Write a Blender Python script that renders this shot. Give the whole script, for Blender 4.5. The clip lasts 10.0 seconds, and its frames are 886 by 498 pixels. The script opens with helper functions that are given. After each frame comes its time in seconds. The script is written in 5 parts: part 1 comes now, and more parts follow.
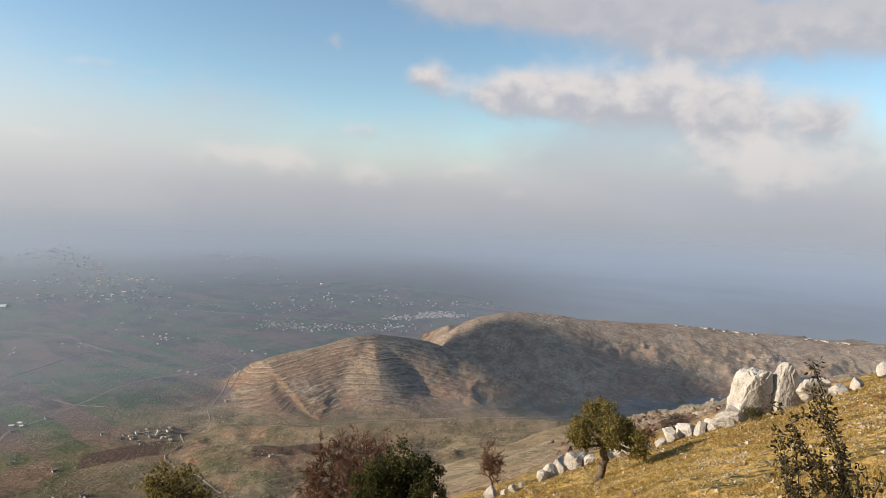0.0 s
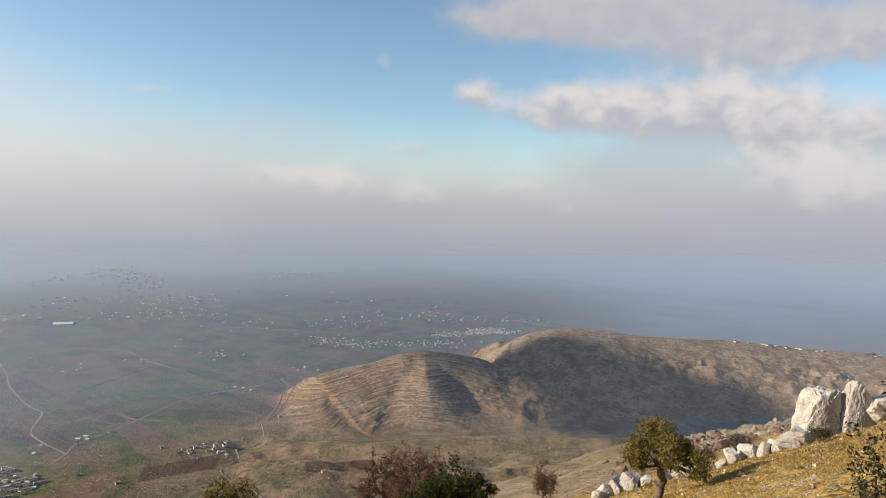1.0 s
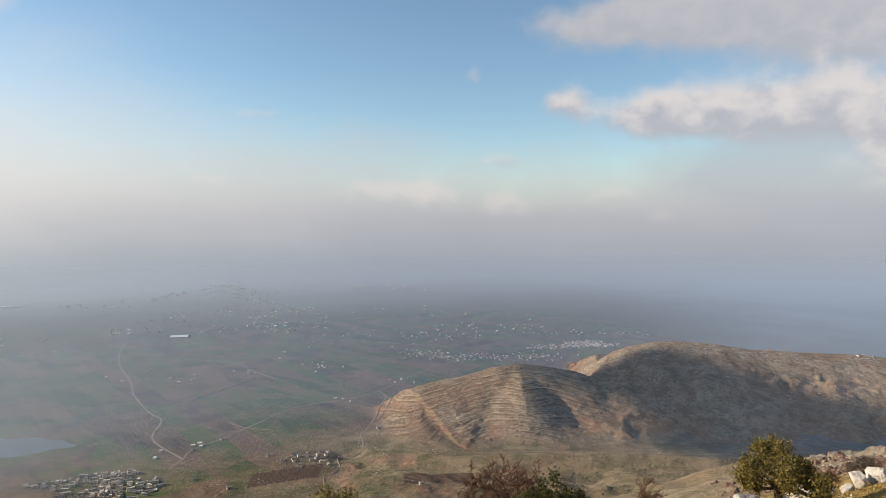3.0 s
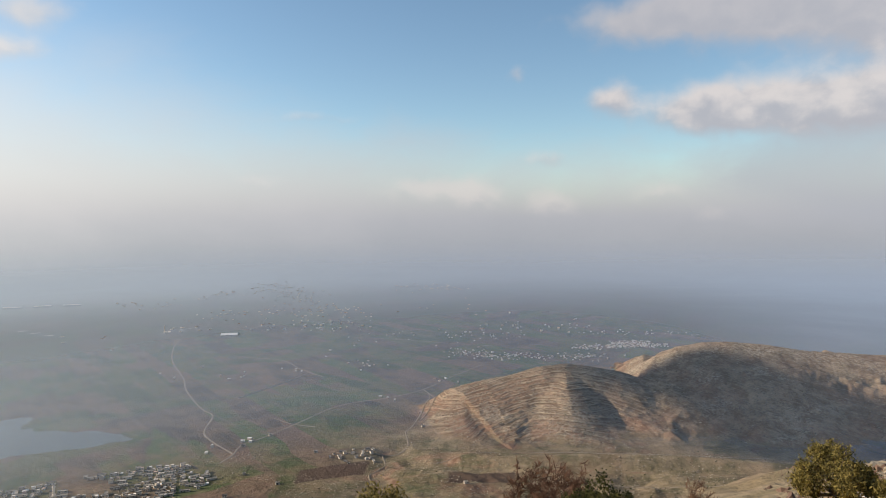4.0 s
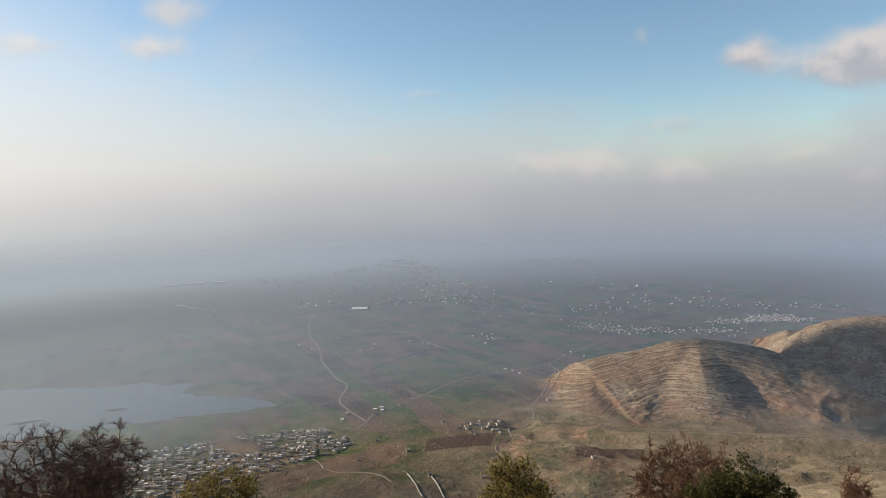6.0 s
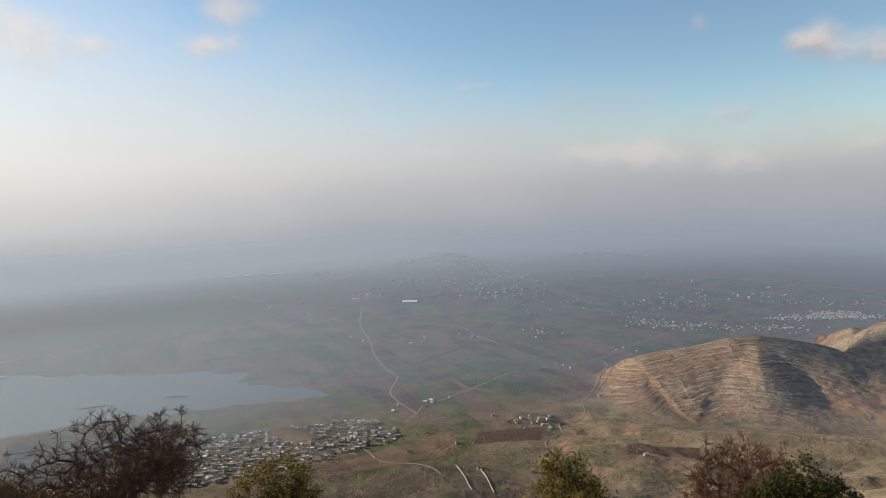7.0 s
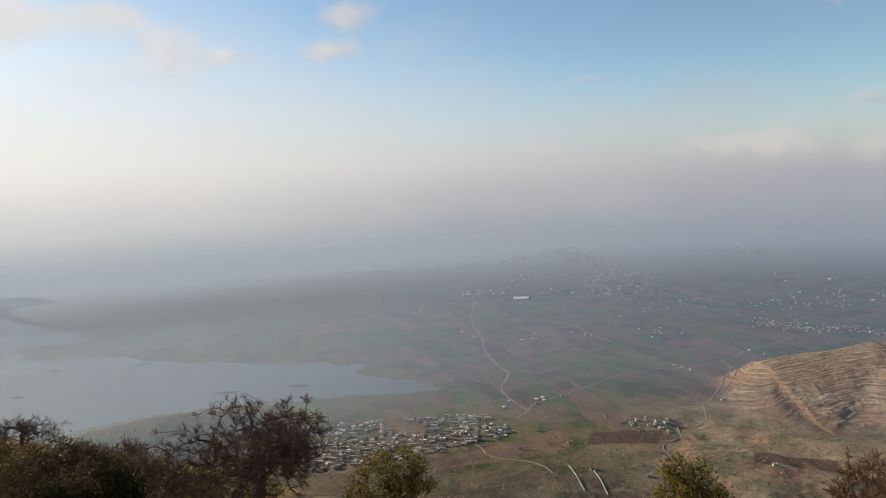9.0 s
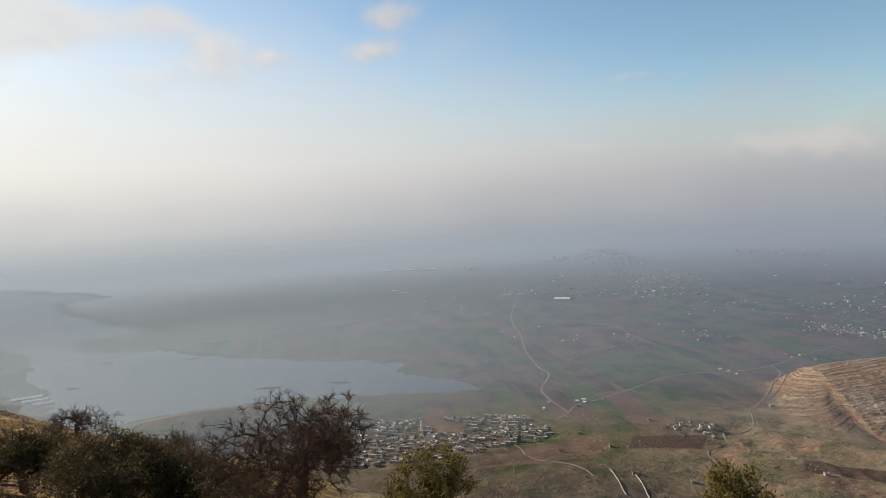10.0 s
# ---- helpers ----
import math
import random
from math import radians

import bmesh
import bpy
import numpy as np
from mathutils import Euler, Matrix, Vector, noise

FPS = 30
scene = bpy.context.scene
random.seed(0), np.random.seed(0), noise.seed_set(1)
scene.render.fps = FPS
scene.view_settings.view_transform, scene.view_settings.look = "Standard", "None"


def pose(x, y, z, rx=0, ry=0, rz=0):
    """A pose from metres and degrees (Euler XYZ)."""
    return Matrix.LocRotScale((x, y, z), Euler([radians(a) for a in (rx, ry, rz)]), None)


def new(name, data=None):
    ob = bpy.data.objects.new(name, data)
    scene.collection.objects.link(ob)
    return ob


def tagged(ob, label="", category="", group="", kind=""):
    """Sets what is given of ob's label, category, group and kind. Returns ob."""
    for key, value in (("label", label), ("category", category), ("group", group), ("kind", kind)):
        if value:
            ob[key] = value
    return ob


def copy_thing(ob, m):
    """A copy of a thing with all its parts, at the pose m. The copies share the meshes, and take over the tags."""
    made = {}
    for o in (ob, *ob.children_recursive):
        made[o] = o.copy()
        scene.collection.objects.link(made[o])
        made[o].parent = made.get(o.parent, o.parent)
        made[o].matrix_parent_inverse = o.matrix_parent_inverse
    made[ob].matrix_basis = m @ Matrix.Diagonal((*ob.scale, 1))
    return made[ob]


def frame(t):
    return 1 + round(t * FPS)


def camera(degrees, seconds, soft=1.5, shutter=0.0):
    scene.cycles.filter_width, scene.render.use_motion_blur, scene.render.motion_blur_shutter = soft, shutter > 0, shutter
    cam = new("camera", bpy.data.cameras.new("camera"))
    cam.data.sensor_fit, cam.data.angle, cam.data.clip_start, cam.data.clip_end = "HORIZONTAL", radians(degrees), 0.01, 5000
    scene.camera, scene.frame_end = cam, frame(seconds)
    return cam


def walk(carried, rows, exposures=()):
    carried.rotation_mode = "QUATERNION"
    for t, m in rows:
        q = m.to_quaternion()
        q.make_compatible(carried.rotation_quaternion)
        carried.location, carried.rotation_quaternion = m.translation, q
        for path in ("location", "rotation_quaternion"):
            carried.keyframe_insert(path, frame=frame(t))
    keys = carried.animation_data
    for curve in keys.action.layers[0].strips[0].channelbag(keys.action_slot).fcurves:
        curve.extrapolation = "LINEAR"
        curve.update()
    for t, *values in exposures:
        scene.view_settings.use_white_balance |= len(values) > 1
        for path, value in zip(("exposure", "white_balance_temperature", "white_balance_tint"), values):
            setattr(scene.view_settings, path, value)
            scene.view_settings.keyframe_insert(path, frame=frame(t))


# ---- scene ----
cam = camera(68.42, 10.0, soft=0.6)
# carried at arm's length round a standing turn: seconds, yaw, pitch, roll
ARM, EYE = 0.45, 1.6
ROWS = [
    (0.0, 0.00, -4.50, -2.00), (0.5, 1.92, -3.94, -1.91), (1.0, 4.26, -3.19, -1.14), (1.5, 5.97, -2.66, -0.77),
    (2.0, 8.01, -2.38, -0.45), (2.5, 10.33, -2.29, -0.04), (4.0, 16.18, -2.20, 0.67), (4.5, 18.52, -2.70, 0.83),
    (5.0, 21.20, -3.37, 1.28), (5.5, 24.14, -3.85, 2.05), (7.0, 31.15, -4.55, 2.75), (7.5, 33.21, -4.65, 2.80),
    (8.0, 35.64, -4.50, 2.90), (8.5, 38.39, -4.37, 3.31), (9.0, 40.86, -4.34, 3.55), (9.5, 42.68, -4.29, 3.59),
    (10.0, 44.46, -4.17, 3.43),
]
walk(cam, [(t, pose(-ARM * math.sin(radians(w)), ARM * math.cos(radians(w)), EYE, 90 + p, r, w)) for t, w, p, r in ROWS],
     [(0.0, 0.08), (4.5, 0.0), (10.0, -0.14)])

# ---- light ----
SUN_SIDE, SUN_UP = 100.0, 20.0          # degrees to the left of straight ahead, degrees above the horizon
sun_way = Vector((-math.sin(radians(SUN_SIDE)) * math.cos(radians(SUN_UP)), math.cos(radians(SUN_SIDE)) * math.cos(radians(SUN_UP)), math.sin(radians(SUN_UP))))
sun = new("sun", bpy.data.lights.new("sun", "SUN"))
sun.data.energy, sun.data.angle, sun.data.color = 6.4, radians(0.6), (1.0, 0.84, 0.66)
sun.matrix_world = Matrix.Translation((-300, -50, 400)) @ sun_way.to_track_quat("Z", "Y").to_matrix().to_4x4()


class Nodes:
    """Short ways to wire a node tree."""

    def __init__(self, tree):
        self.tree = tree

    def node(self, kind):
        return self.tree.nodes.new(kind)

    def put(self, socket, value):
        if isinstance(value, bpy.types.NodeSocket):
            self.tree.links.new(value, socket)
        elif isinstance(value, tuple) and len(value) == 3 and socket.type == "RGBA":
            socket.default_value = (*value, 1)
        else:
            socket.default_value = value

    def m(self, op, a, b=0.0, c=0.0, clamp=False):
        n = self.node("ShaderNodeMath")
        n.operation, n.use_clamp = op, clamp
        for i, v in enumerate((a, b, c)):
            self.put(n.inputs[i], v)
        return n.outputs[0]

    def ramp(self, x, lo, hi, a=0.0, b=1.0):
        n = self.node("ShaderNodeMapRange")
        n.interpolation_type = "SMOOTHSTEP"
        for i, v in enumerate((x, lo, hi, a, b)):
            self.put(n.inputs[i], v)
        return n.outputs[0]

    def mix(self, f, a, b, blend="MIX"):
        n = self.node("ShaderNodeMix")
        n.data_type, n.blend_type = "RGBA", blend
        self.put(n.inputs[0], f), self.put(n.inputs[6], a), self.put(n.inputs[7], b)
        return n.outputs[2]

    def noise(self, vec, scale, detail=4.0, rough=0.55, warp=0.0):
        n = self.node("ShaderNodeTexNoise")
        if vec is not None:
            self.put(n.inputs["Vector"], vec)
        self.put(n.inputs["Scale"], scale), self.put(n.inputs["Detail"], detail)
        self.put(n.inputs["Roughness"], rough), self.put(n.inputs["Distortion"], warp)
        return n.outputs[0]

    def mapped(self, vec, move=(0, 0, 0), turn=(0, 0, 0), size=(1, 1, 1)):
        n = self.node("ShaderNodeMapping")
        self.put(n.inputs[0], vec)
        n.inputs[1].default_value, n.inputs[2].default_value, n.inputs[3].default_value = move, turn, size
        return n.outputs[0]

    def xyz(self, x, y, z):
        n = self.node("ShaderNodeCombineXYZ")
        for i, v in enumerate((x, y, z)):
            self.put(n.inputs[i], v)
        return n.outputs[0]

    def split(self, vec):
        n = self.node("ShaderNodeSeparateXYZ")
        self.put(n.inputs[0], vec)
        return n.outputs


# sky: clear blue above, broken cumulus, and a bank of mist along the horizon
world = bpy.data.worlds.new("sky")
scene.world = world
world.use_nodes = True
world.node_tree.nodes.clear()
w = Nodes(world.node_tree)
sky = w.node("ShaderNodeTexSky")
sky.sky_type, sky.sun_disc = "NISHITA", False
sky.sun_elevation, sky.sun_rotation = radians(SUN_UP), radians(-SUN_SIDE)
sky.altitude, sky.air_density, sky.dust_density, sky.ozone_density = 600, 1.0, 0.6, 1.5
way = w.node("ShaderNodeTexCoord").outputs["Generated"]
dx, dy, dz = w.split(way)
side = w.m("MULTIPLY", w.m("ARCTAN2", w.m("MULTIPLY", dx, -1.0), dy), 57.2958)     # degrees to the left
up = w.m("MULTIPLY", w.m("ARCSINE", dz), 57.2958)                                   # degrees above the horizon
SKY = 0.15
SKY_MIST_EAST, SKY_MIST_WEST = (0.540, 0.535, 0.560), (0.95, 0.90, 0.86)        # mist above the horizon
LOW_MIST_EAST, LOW_MIST_WEST = (0.365, 0.385, 0.425), (0.570, 0.595, 0.595)       # and along it
clear = w.mix(1.0, sky.outputs[0], (SKY * 0.98, SKY * 1.04, SKY * 1.02), "MULTIPLY")
flat = w.xyz(w.m("MULTIPLY", side, 0.045), w.m("MULTIPLY", up, 0.075), 0.0)
round_way = w.xyz(side, up, 0.0)                                                    # degrees, for the shapes of cloud
soft_noise = w.noise(flat, 1.3, 5, 0.6, 0.3)
# mist: brighter towards the sun, and reaching higher there
glow = w.ramp(side, 12.0, 90.0)
mist_colour = w.mix(glow, SKY_MIST_EAST, SKY_MIST_WEST)
low_colour = w.mix(glow, LOW_MIST_EAST, LOW_MIST_WEST)
mist_colour = w.mix(w.ramp(w.m("ADD", up, w.m("MULTIPLY", w.m("SUBTRACT", soft_noise, 0.5), 4.0)), -4.0, 4.5), low_colour, mist_colour)
mist_top = w.m("ADD", w.ramp(side, 0, 85, 8.5, 26.0), w.m("MULTIPLY", w.m("SUBTRACT", soft_noise, 0.5), 15.0))
veil = w.m("SUBTRACT", 1.0, w.ramp(up, 0.0, mist_top), clamp=True)
air = w.mix(veil, clear, mist_colour)

# clouds: soft ellipses, their edges broken by noise; each: degrees to the left, degrees up, half width, half height, weight
CLOUDS = [
    (-2, 16.4, 6.5, 1.8, 1.0), (-12, 16.2, 8.5, 2.7, 1.2), (-20, 14.2, 6.0, 2.7, 1.1), (-30.5, 13.4, 7, 2.2, 1.0), (-40, 15.5, 9, 4, 1.1),
    (1.6, 10.3, 2.2, 1.5, 0.9), (-5.0, 9.0, 4.2, 1.9, 1.0), (-11, 8.9, 5, 2.3, 1.1), (-18, 8.5, 5.0, 2.6, 1.15), (-23.5, 7.6, 3.4, 2.5, 1.0),
    (-29.6, 7.0, 2.8, 2.1, 0.95), (-23.5, 4.0, 3.8, 2.0, 0.85), (-27.5, 2.5, 3.4, 2.2, 0.85), (-33, 4.2, 3, 2, 0.6),
    (13.4, 2.6, 2.5, 1.5, 0.85), (18.2, 3.0, 4.2, 1.1, 0.70), (6.6, 1.5, 2.3, 1.3, 0.85), (7.2, 5.5, 2.6, 0.8, 0.55), (-2.2, 2.7, 2.8, 1.0, 0.60),
    (-6.0, 0.8, 2.0, 0.9, 0.45), (32, 3.7, 2.2, 0.9, 0.5), (9.3, 12.6, 1.3, 0.8, 0.5), (27.0, 9.0, 4.0, 0.7, 0.42),
    (67.0, 15.2, 3.4, 1.6, 0.9), (62.4, 13.0, 3.0, 1.6, 0.85), (58.0, 12.6, 1.6, 0.8, 0.7), (48.2, 15.7, 3.2, 1.3, 0.85), (49.8, 13.0, 2.8, 1.1, 0.85),
    (73.6, 14.5, 3.6, 1.5, 0.85), (78, 15.6, 4, 2.2, 0.95), (66, 11.0, 7.0, 1.4, 0.5), (82, 13, 6, 3, 0.9), (-62, 14, 14, 6, 1.0), (130, 25, 25, 9, 0.9), (-120, 22, 30, 10, 1.0),
]
GREY_DECK = [(-14, 4.5, 11, 3.6, 0.9), (-26, 2.0, 11, 5.5, 1.0)]
ragged = [w.m("MULTIPLY", w.m("SUBTRACT", w.noise(w.mapped(round_way, (k, k, k)), 0.28, 4, 0.5), 0.5), 3.0) for k in (0.0, 31.0)]
side_r, up_r = w.m("ADD", side, ragged[0]), w.m("ADD", up, w.m("MULTIPLY", ragged[1], 0.6))


def gathered(spots):
    """The thickness of cloud from all the ellipses, and how high in its cloud a direction lies (-1 foot, 1 top)."""
    total, high = 0.0, 0.0
    for at_side, at_up, wide, tall, weight in spots:
        a = w.m("DIVIDE", w.m("SUBTRACT", side_r, at_side), wide)
        b = w.m("DIVIDE", w.m("SUBTRACT", up_r, at_up), tall)
        d = w.m("ADD", w.m("MULTIPLY", a, a), w.m("MULTIPLY", b, b))
        one = w.m("MULTIPLY", w.m("EXPONENT", w.m("MULTIPLY", d, -1.0)), weight)
        total, high = w.m("ADD", total, one), w.m("ADD", high, w.m("MULTIPLY", one, b))
    return total, w.m("DIVIDE", high, w.m("ADD", total, 0.02))


field, high = gathered(CLOUDS)
puff = w.noise(w.mapped(round_way, (5, 9, 0), (0, 0, 0), (1, 1.25, 1)), 0.42, 5, 0.5, 0.2)
edge = w.m("ADD", field, w.m("MULTIPLY", w.m("SUBTRACT", puff, 0.5), 0.62))
cover = w.m("MULTIPLY", w.ramp(edge, 0.14, 1.0), w.ramp(up, 0.0, 7.0, 0.50, 1.0))
# lit from above: bright heads, grey feet
lit = w.ramp(w.m("ADD", w.m("ADD", high, w.ramp(up, 6.0, 3.0, 0.0, 0.8)), w.m("MULTIPLY", w.m("SUBTRACT", puff, 0.5), 3.0)), -0.75, 0.75)
lit = w.m("MULTIPLY", lit, w.ramp(up, 16.0, 10.0, 0.25, 1.0))
shade_tone, light_tone = w.mix(glow, (0.465, 0.465, 0.505), (0.86, 0.86, 0.85)), w.mix(glow, (0.72, 0.665, 0.645), (0.98, 0.96, 0.93))
cloud_colour = w.mix(lit, shade_tone, light_tone)
# a grey sheet of cloud low in the clear part of the sky
deck, _ = gathered(GREY_DECK)
deck = w.ramp(w.m("ADD", deck, w.m("MULTIPLY", w.m("SUBTRACT", soft_noise, 0.5), 1.0)), 0.2, 1.0)
air = w.mix(w.m("MULTIPLY", deck, 0.45), air, (0.395, 0.425, 0.485))
final = w.mix(w.m("MULTIPLY", cover, 0.92), air, cloud_colour)
back = w.node("ShaderNodeBackground")
w.put(back.inputs[0], final), w.put(back.inputs[1], 1.0)
w.tree.links.new(back.outputs[0], w.node("ShaderNodeOutputWorld").inputs[0])


# ---- materials ----
def material(name, rough=0.9, spec=0.2):
    m = bpy.data.materials.new(name)
    m.use_nodes = True
    n = Nodes(m.node_tree)
    n.bsdf = m.node_tree.nodes["Principled BSDF"]
    n.bsdf.inputs["Roughness"].default_value = rough
    n.bsdf.inputs["Specular IOR Level"].default_value = spec
    return m, n


def bump(n, height, strength, distance):
    b = n.node("ShaderNodeBump")
    b.inputs["Strength"].default_value, b.inputs["Distance"].default_value = strength, distance
    n.put(b.inputs["Height"], height)
    n.put(n.bsdf.inputs["Normal"], b.outputs[0])


def plain_material(name, dark, light, scale, rough=0.9, spec=0.2, relief=0.0, vary=0.0):
    """Two tones broken up at two scales, with fine relief."""
    m, n = material(name, rough, spec)
    where = n.node("ShaderNodeTexCoord").outputs["Object"]
    big, fine = n.noise(where, scale, 5, 0.6), n.noise(where, scale * 9, 4, 0.6)
    f = n.m("ADD", n.m("MULTIPLY", big, 0.65), n.m("MULTIPLY", fine, 0.35))
    c = n.mix(n.ramp(f, 0.32, 0.68), dark, light)
    if vary:
        own = n.node("ShaderNodeObjectInfo").outputs["Random"]
        c = n.mix(1.0, c, n.mix(own, (1 - vary,) * 3, (1 + vary, 1 + vary * 0.9, 1 + vary * 0.75)), "MULTIPLY")
    n.put(n.bsdf.inputs["Base Color"], c)
    if relief:
        bump(n, f, 0.7, relief)
    return m


def attribute(n, name):
    a = n.node("ShaderNodeAttribute")
    a.attribute_name = name
    return a.outputs["Fac"]


def ground_material():
    m, n = material("ground_cover", 0.95, 0.1)
    pos = n.node("ShaderNodeNewGeometry").outputs["Position"]
    x, y, z = n.split(pos)
    near, hill, steep, turf, red, plough = [attribute(n, k) for k in ("near", "hill", "steep", "turf", "red", "plough")]
    # tilled plain: long narrow fields in two directions
    cells = []
    for turn, size, shift in ((0.66, (1 / 190, 1 / 44, 0), 0.0), (0.45, (1 / 60, 1 / 170, 0), 7.3)):
        v = n.node("ShaderNodeTexVoronoi")
        v.distance, v.voronoi_dimensions = "CHEBYCHEV", "2D"
        v.inputs["Randomness"].default_value = 0.75
        n.put(v.inputs["Vector"], n.mapped(n.mapped(pos, (0, 0, 0), (0, 0, turn)), (shift, shift, 0), (0, 0, 0), size))
        v.inputs["Scale"].default_value = 1.0
        cells.append(v.outputs["Color"])
    which = n.ramp(n.noise(pos, 0.0016, 2), 0.47, 0.53)
    cell = n.mix(which, cells[0], cells[1])
    cr, cg, cb = n.split(cell)
    wide, mid, fine = n.noise(pos, 0.004, 4, 0.6), n.noise(pos, 0.03, 5, 0.65), n.noise(pos, 0.22, 5, 0.65)
    green = n.mix(cg, (0.040, 0.066, 0.024), (0.085, 0.125, 0.040))
    soil = n.mix(cb, (0.062, 0.048, 0.040), (0.170, 0.112, 0.082))
    fields = n.mix(n.ramp(n.m("ADD", cr, n.m("MULTIPLY", n.m("SUBTRACT", wide, 0.5), 1.2)), 0.42, 0.62), green, soil)
    fields = n.mix(n.m("MULTIPLY", n.ramp(mid, 0.35, 0.75), 0.35), fields, (0.085, 0.075, 0.040))
    furrow = n.noise(n.mapped(n.mapped(pos, (0, 0, 0), (0, 0, 0.62)), (0, 0, 0), (0, 0, 0), (0.004, 0.05, 0)), 1.0, 5, 0.7)
    fields = n.mix(n.ramp(furrow, 0.54, 0.66, 0.0, 0.7), fields, (0.150, 0.112, 0.085))
    fields = n.mix(n.ramp(furrow, 0.44, 0.36, 0.0, 0.6), fields, (0.030, 0.034, 0.020))
    # rough pasture, scrub and stone on the lower slopes
    scrub = n.mix(n.ramp(mid, 0.34, 0.66), (0.130, 0.112, 0.064), (0.285, 0.222, 0.142))
    scrub = n.mix(n.ramp(n.noise(n.mapped(pos, (40, 0, 0)), 0.011, 4, 0.6), 0.53, 0.66, 0.0, 0.8), scrub, n.mix(mid, (0.085, 0.092, 0.046), (0.165, 0.158, 0.082)))
    scrub = n.mix(n.ramp(n.noise(pos, 0.009, 5, 0.6), 0.54, 0.64), scrub, (0.185, 0.112, 0.076))
    strip = n.noise(n.mapped(n.mapped(pos, (0, 0, 0), (0, 0, -0.15)), (0, 0, 0), (0, 0, 0), (0.007, 0.045, 0.05)), 1.0, 6, 0.68, 0.5)
    scrub = n.mix(n.ramp(strip, 0.53, 0.66, 0.0, 0.75), scrub, (0.255, 0.165, 0.110))
    scrub = n.mix(n.ramp(strip, 0.45, 0.35, 0.0, 0.6), scrub, (0.088, 0.072, 0.046))
    scrub = n.mix(n.ramp(fine, 0.55, 0.70, 0.0, 0.8), scrub, (0.330, 0.275, 0.205))
    away = n.m("SQRT", n.m("ADD", n.m("MULTIPLY", x, x), n.m("MULTIPLY", y, y)))
    flank = n.mix(n.ramp(n.noise(pos, 0.06, 5, 0.65), 0.35, 0.65), (0.200, 0.160, 0.096), (0.350, 0.275, 0.180))
    scrub = n.mix(n.m("MULTIPLY", n.ramp(away, 590.0, 500.0), 0.8), scrub, flank)
    # bare hills with ledges of pale limestone
    # beds of stone: thin pale edges with a shadow painted dark under each
    off = n.m("ADD", n.m("ADD", x, 95.0), n.m("MULTIPLY", n.m("SUBTRACT", y, 950.0), 0.10))
    arch = n.m("SQRT", n.m("ADD", n.m("MULTIPLY", off, off), 900.0))
    tilt = n.m("ADD", n.m("ADD", z, n.m("MULTIPLY", arch, 0.23)), n.m("MULTIPLY", n.noise(pos, 0.02, 4), 2.2))
    tilt = n.m("ADD", tilt, n.m("MULTIPLY", n.noise(pos, 0.11, 3), 0.8))
    rocky = n.noise(pos, 0.045, 6, 0.72)
    bare = n.mix(n.ramp(rocky, 0.36, 0.66), (0.145, 0.105, 0.070), (0.335, 0.265, 0.190))
    bare = n.mix(n.m("MULTIPLY", n.ramp(n.noise(pos, 0.0075, 4, 0.6), 0.50, 0.66), 0.6), bare, (0.235, 0.140, 0.095))
    banded = n.ramp(x, 40.0, -60.0, 0.18, 1.0)
    ledge = 0.0
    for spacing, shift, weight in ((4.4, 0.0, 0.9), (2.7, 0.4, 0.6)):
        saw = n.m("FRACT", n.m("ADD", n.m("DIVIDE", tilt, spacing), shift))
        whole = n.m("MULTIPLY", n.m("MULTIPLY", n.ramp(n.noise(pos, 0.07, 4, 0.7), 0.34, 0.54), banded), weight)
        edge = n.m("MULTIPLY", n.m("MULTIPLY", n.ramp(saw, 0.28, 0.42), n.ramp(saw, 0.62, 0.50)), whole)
        shaded_lip = n.m("MULTIPLY", n.m("MULTIPLY", n.ramp(saw, 0.06, 0.16), n.ramp(saw, 0.34, 0.24)), whole)
        bare = n.mix(n.m("MULTIPLY", shaded_lip, 0.65), bare, (0.085, 0.062, 0.040))
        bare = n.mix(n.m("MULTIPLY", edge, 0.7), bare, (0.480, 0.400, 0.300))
        ledge = n.m("ADD", ledge, n.m("SUBTRACT", edge, shaded_lip))
    # outcrops and scrub, most on the eastern hill
    bare = n.mix(n.m("MULTIPLY", n.ramp(fine, 0.54, 0.66), 0.65), bare, (0.080, 0.070, 0.042))
    crag = n.m("MULTIPLY", n.ramp(n.noise(pos, 0.014, 4, 0.6), 0.48, 0.62), n.ramp(n.noise(pos, 0.19, 5, 0.75), 0.47, 0.60))
    bare = n.mix(n.m("MULTIPLY", crag, 0.8), bare, (0.470, 0.410, 0.325))
    bare = n.mix(n.m("MULTIPLY", n.ramp(n.noise(pos, 0.5, 3, 0.7), 0.60, 0.70), 0.6), bare, (0.36, 0.32, 0.25))
    foot = n.m("MULTIPLY", n.ramp(z, -272.0, -288.0), n.ramp(n.noise(pos, 0.02, 5, 0.65), 0.42, 0.58))
    bare = n.mix(n.m("MULTIPLY", foot, 0.6), bare, (0.255, 0.150, 0.105))
    earth = n.mix(n.ramp(n.noise(pos, 0.09, 5, 0.7), 0.36, 0.64), (0.205, 0.112, 0.072), (0.365, 0.245, 0.165))
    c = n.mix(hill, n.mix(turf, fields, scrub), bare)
    c = n.mix(n.m("MULTIPLY", red, 0.85), c, earth)
    c = n.mix(n.m("MULTIPLY", plough, 0.85), c, (0.088, 0.058, 0.046))
    c = n.mix(n.m("MULTIPLY", steep, n.ramp(n.noise(pos, 0.5, 5, 0.7), 0.46, 0.62)), c, (0.33, 0.29, 0.235))
    # the meadow on top: short yellowed grass, red earth and pale crumbs of stone
    grit = n.noise(pos, 9.0, 4, 0.7)
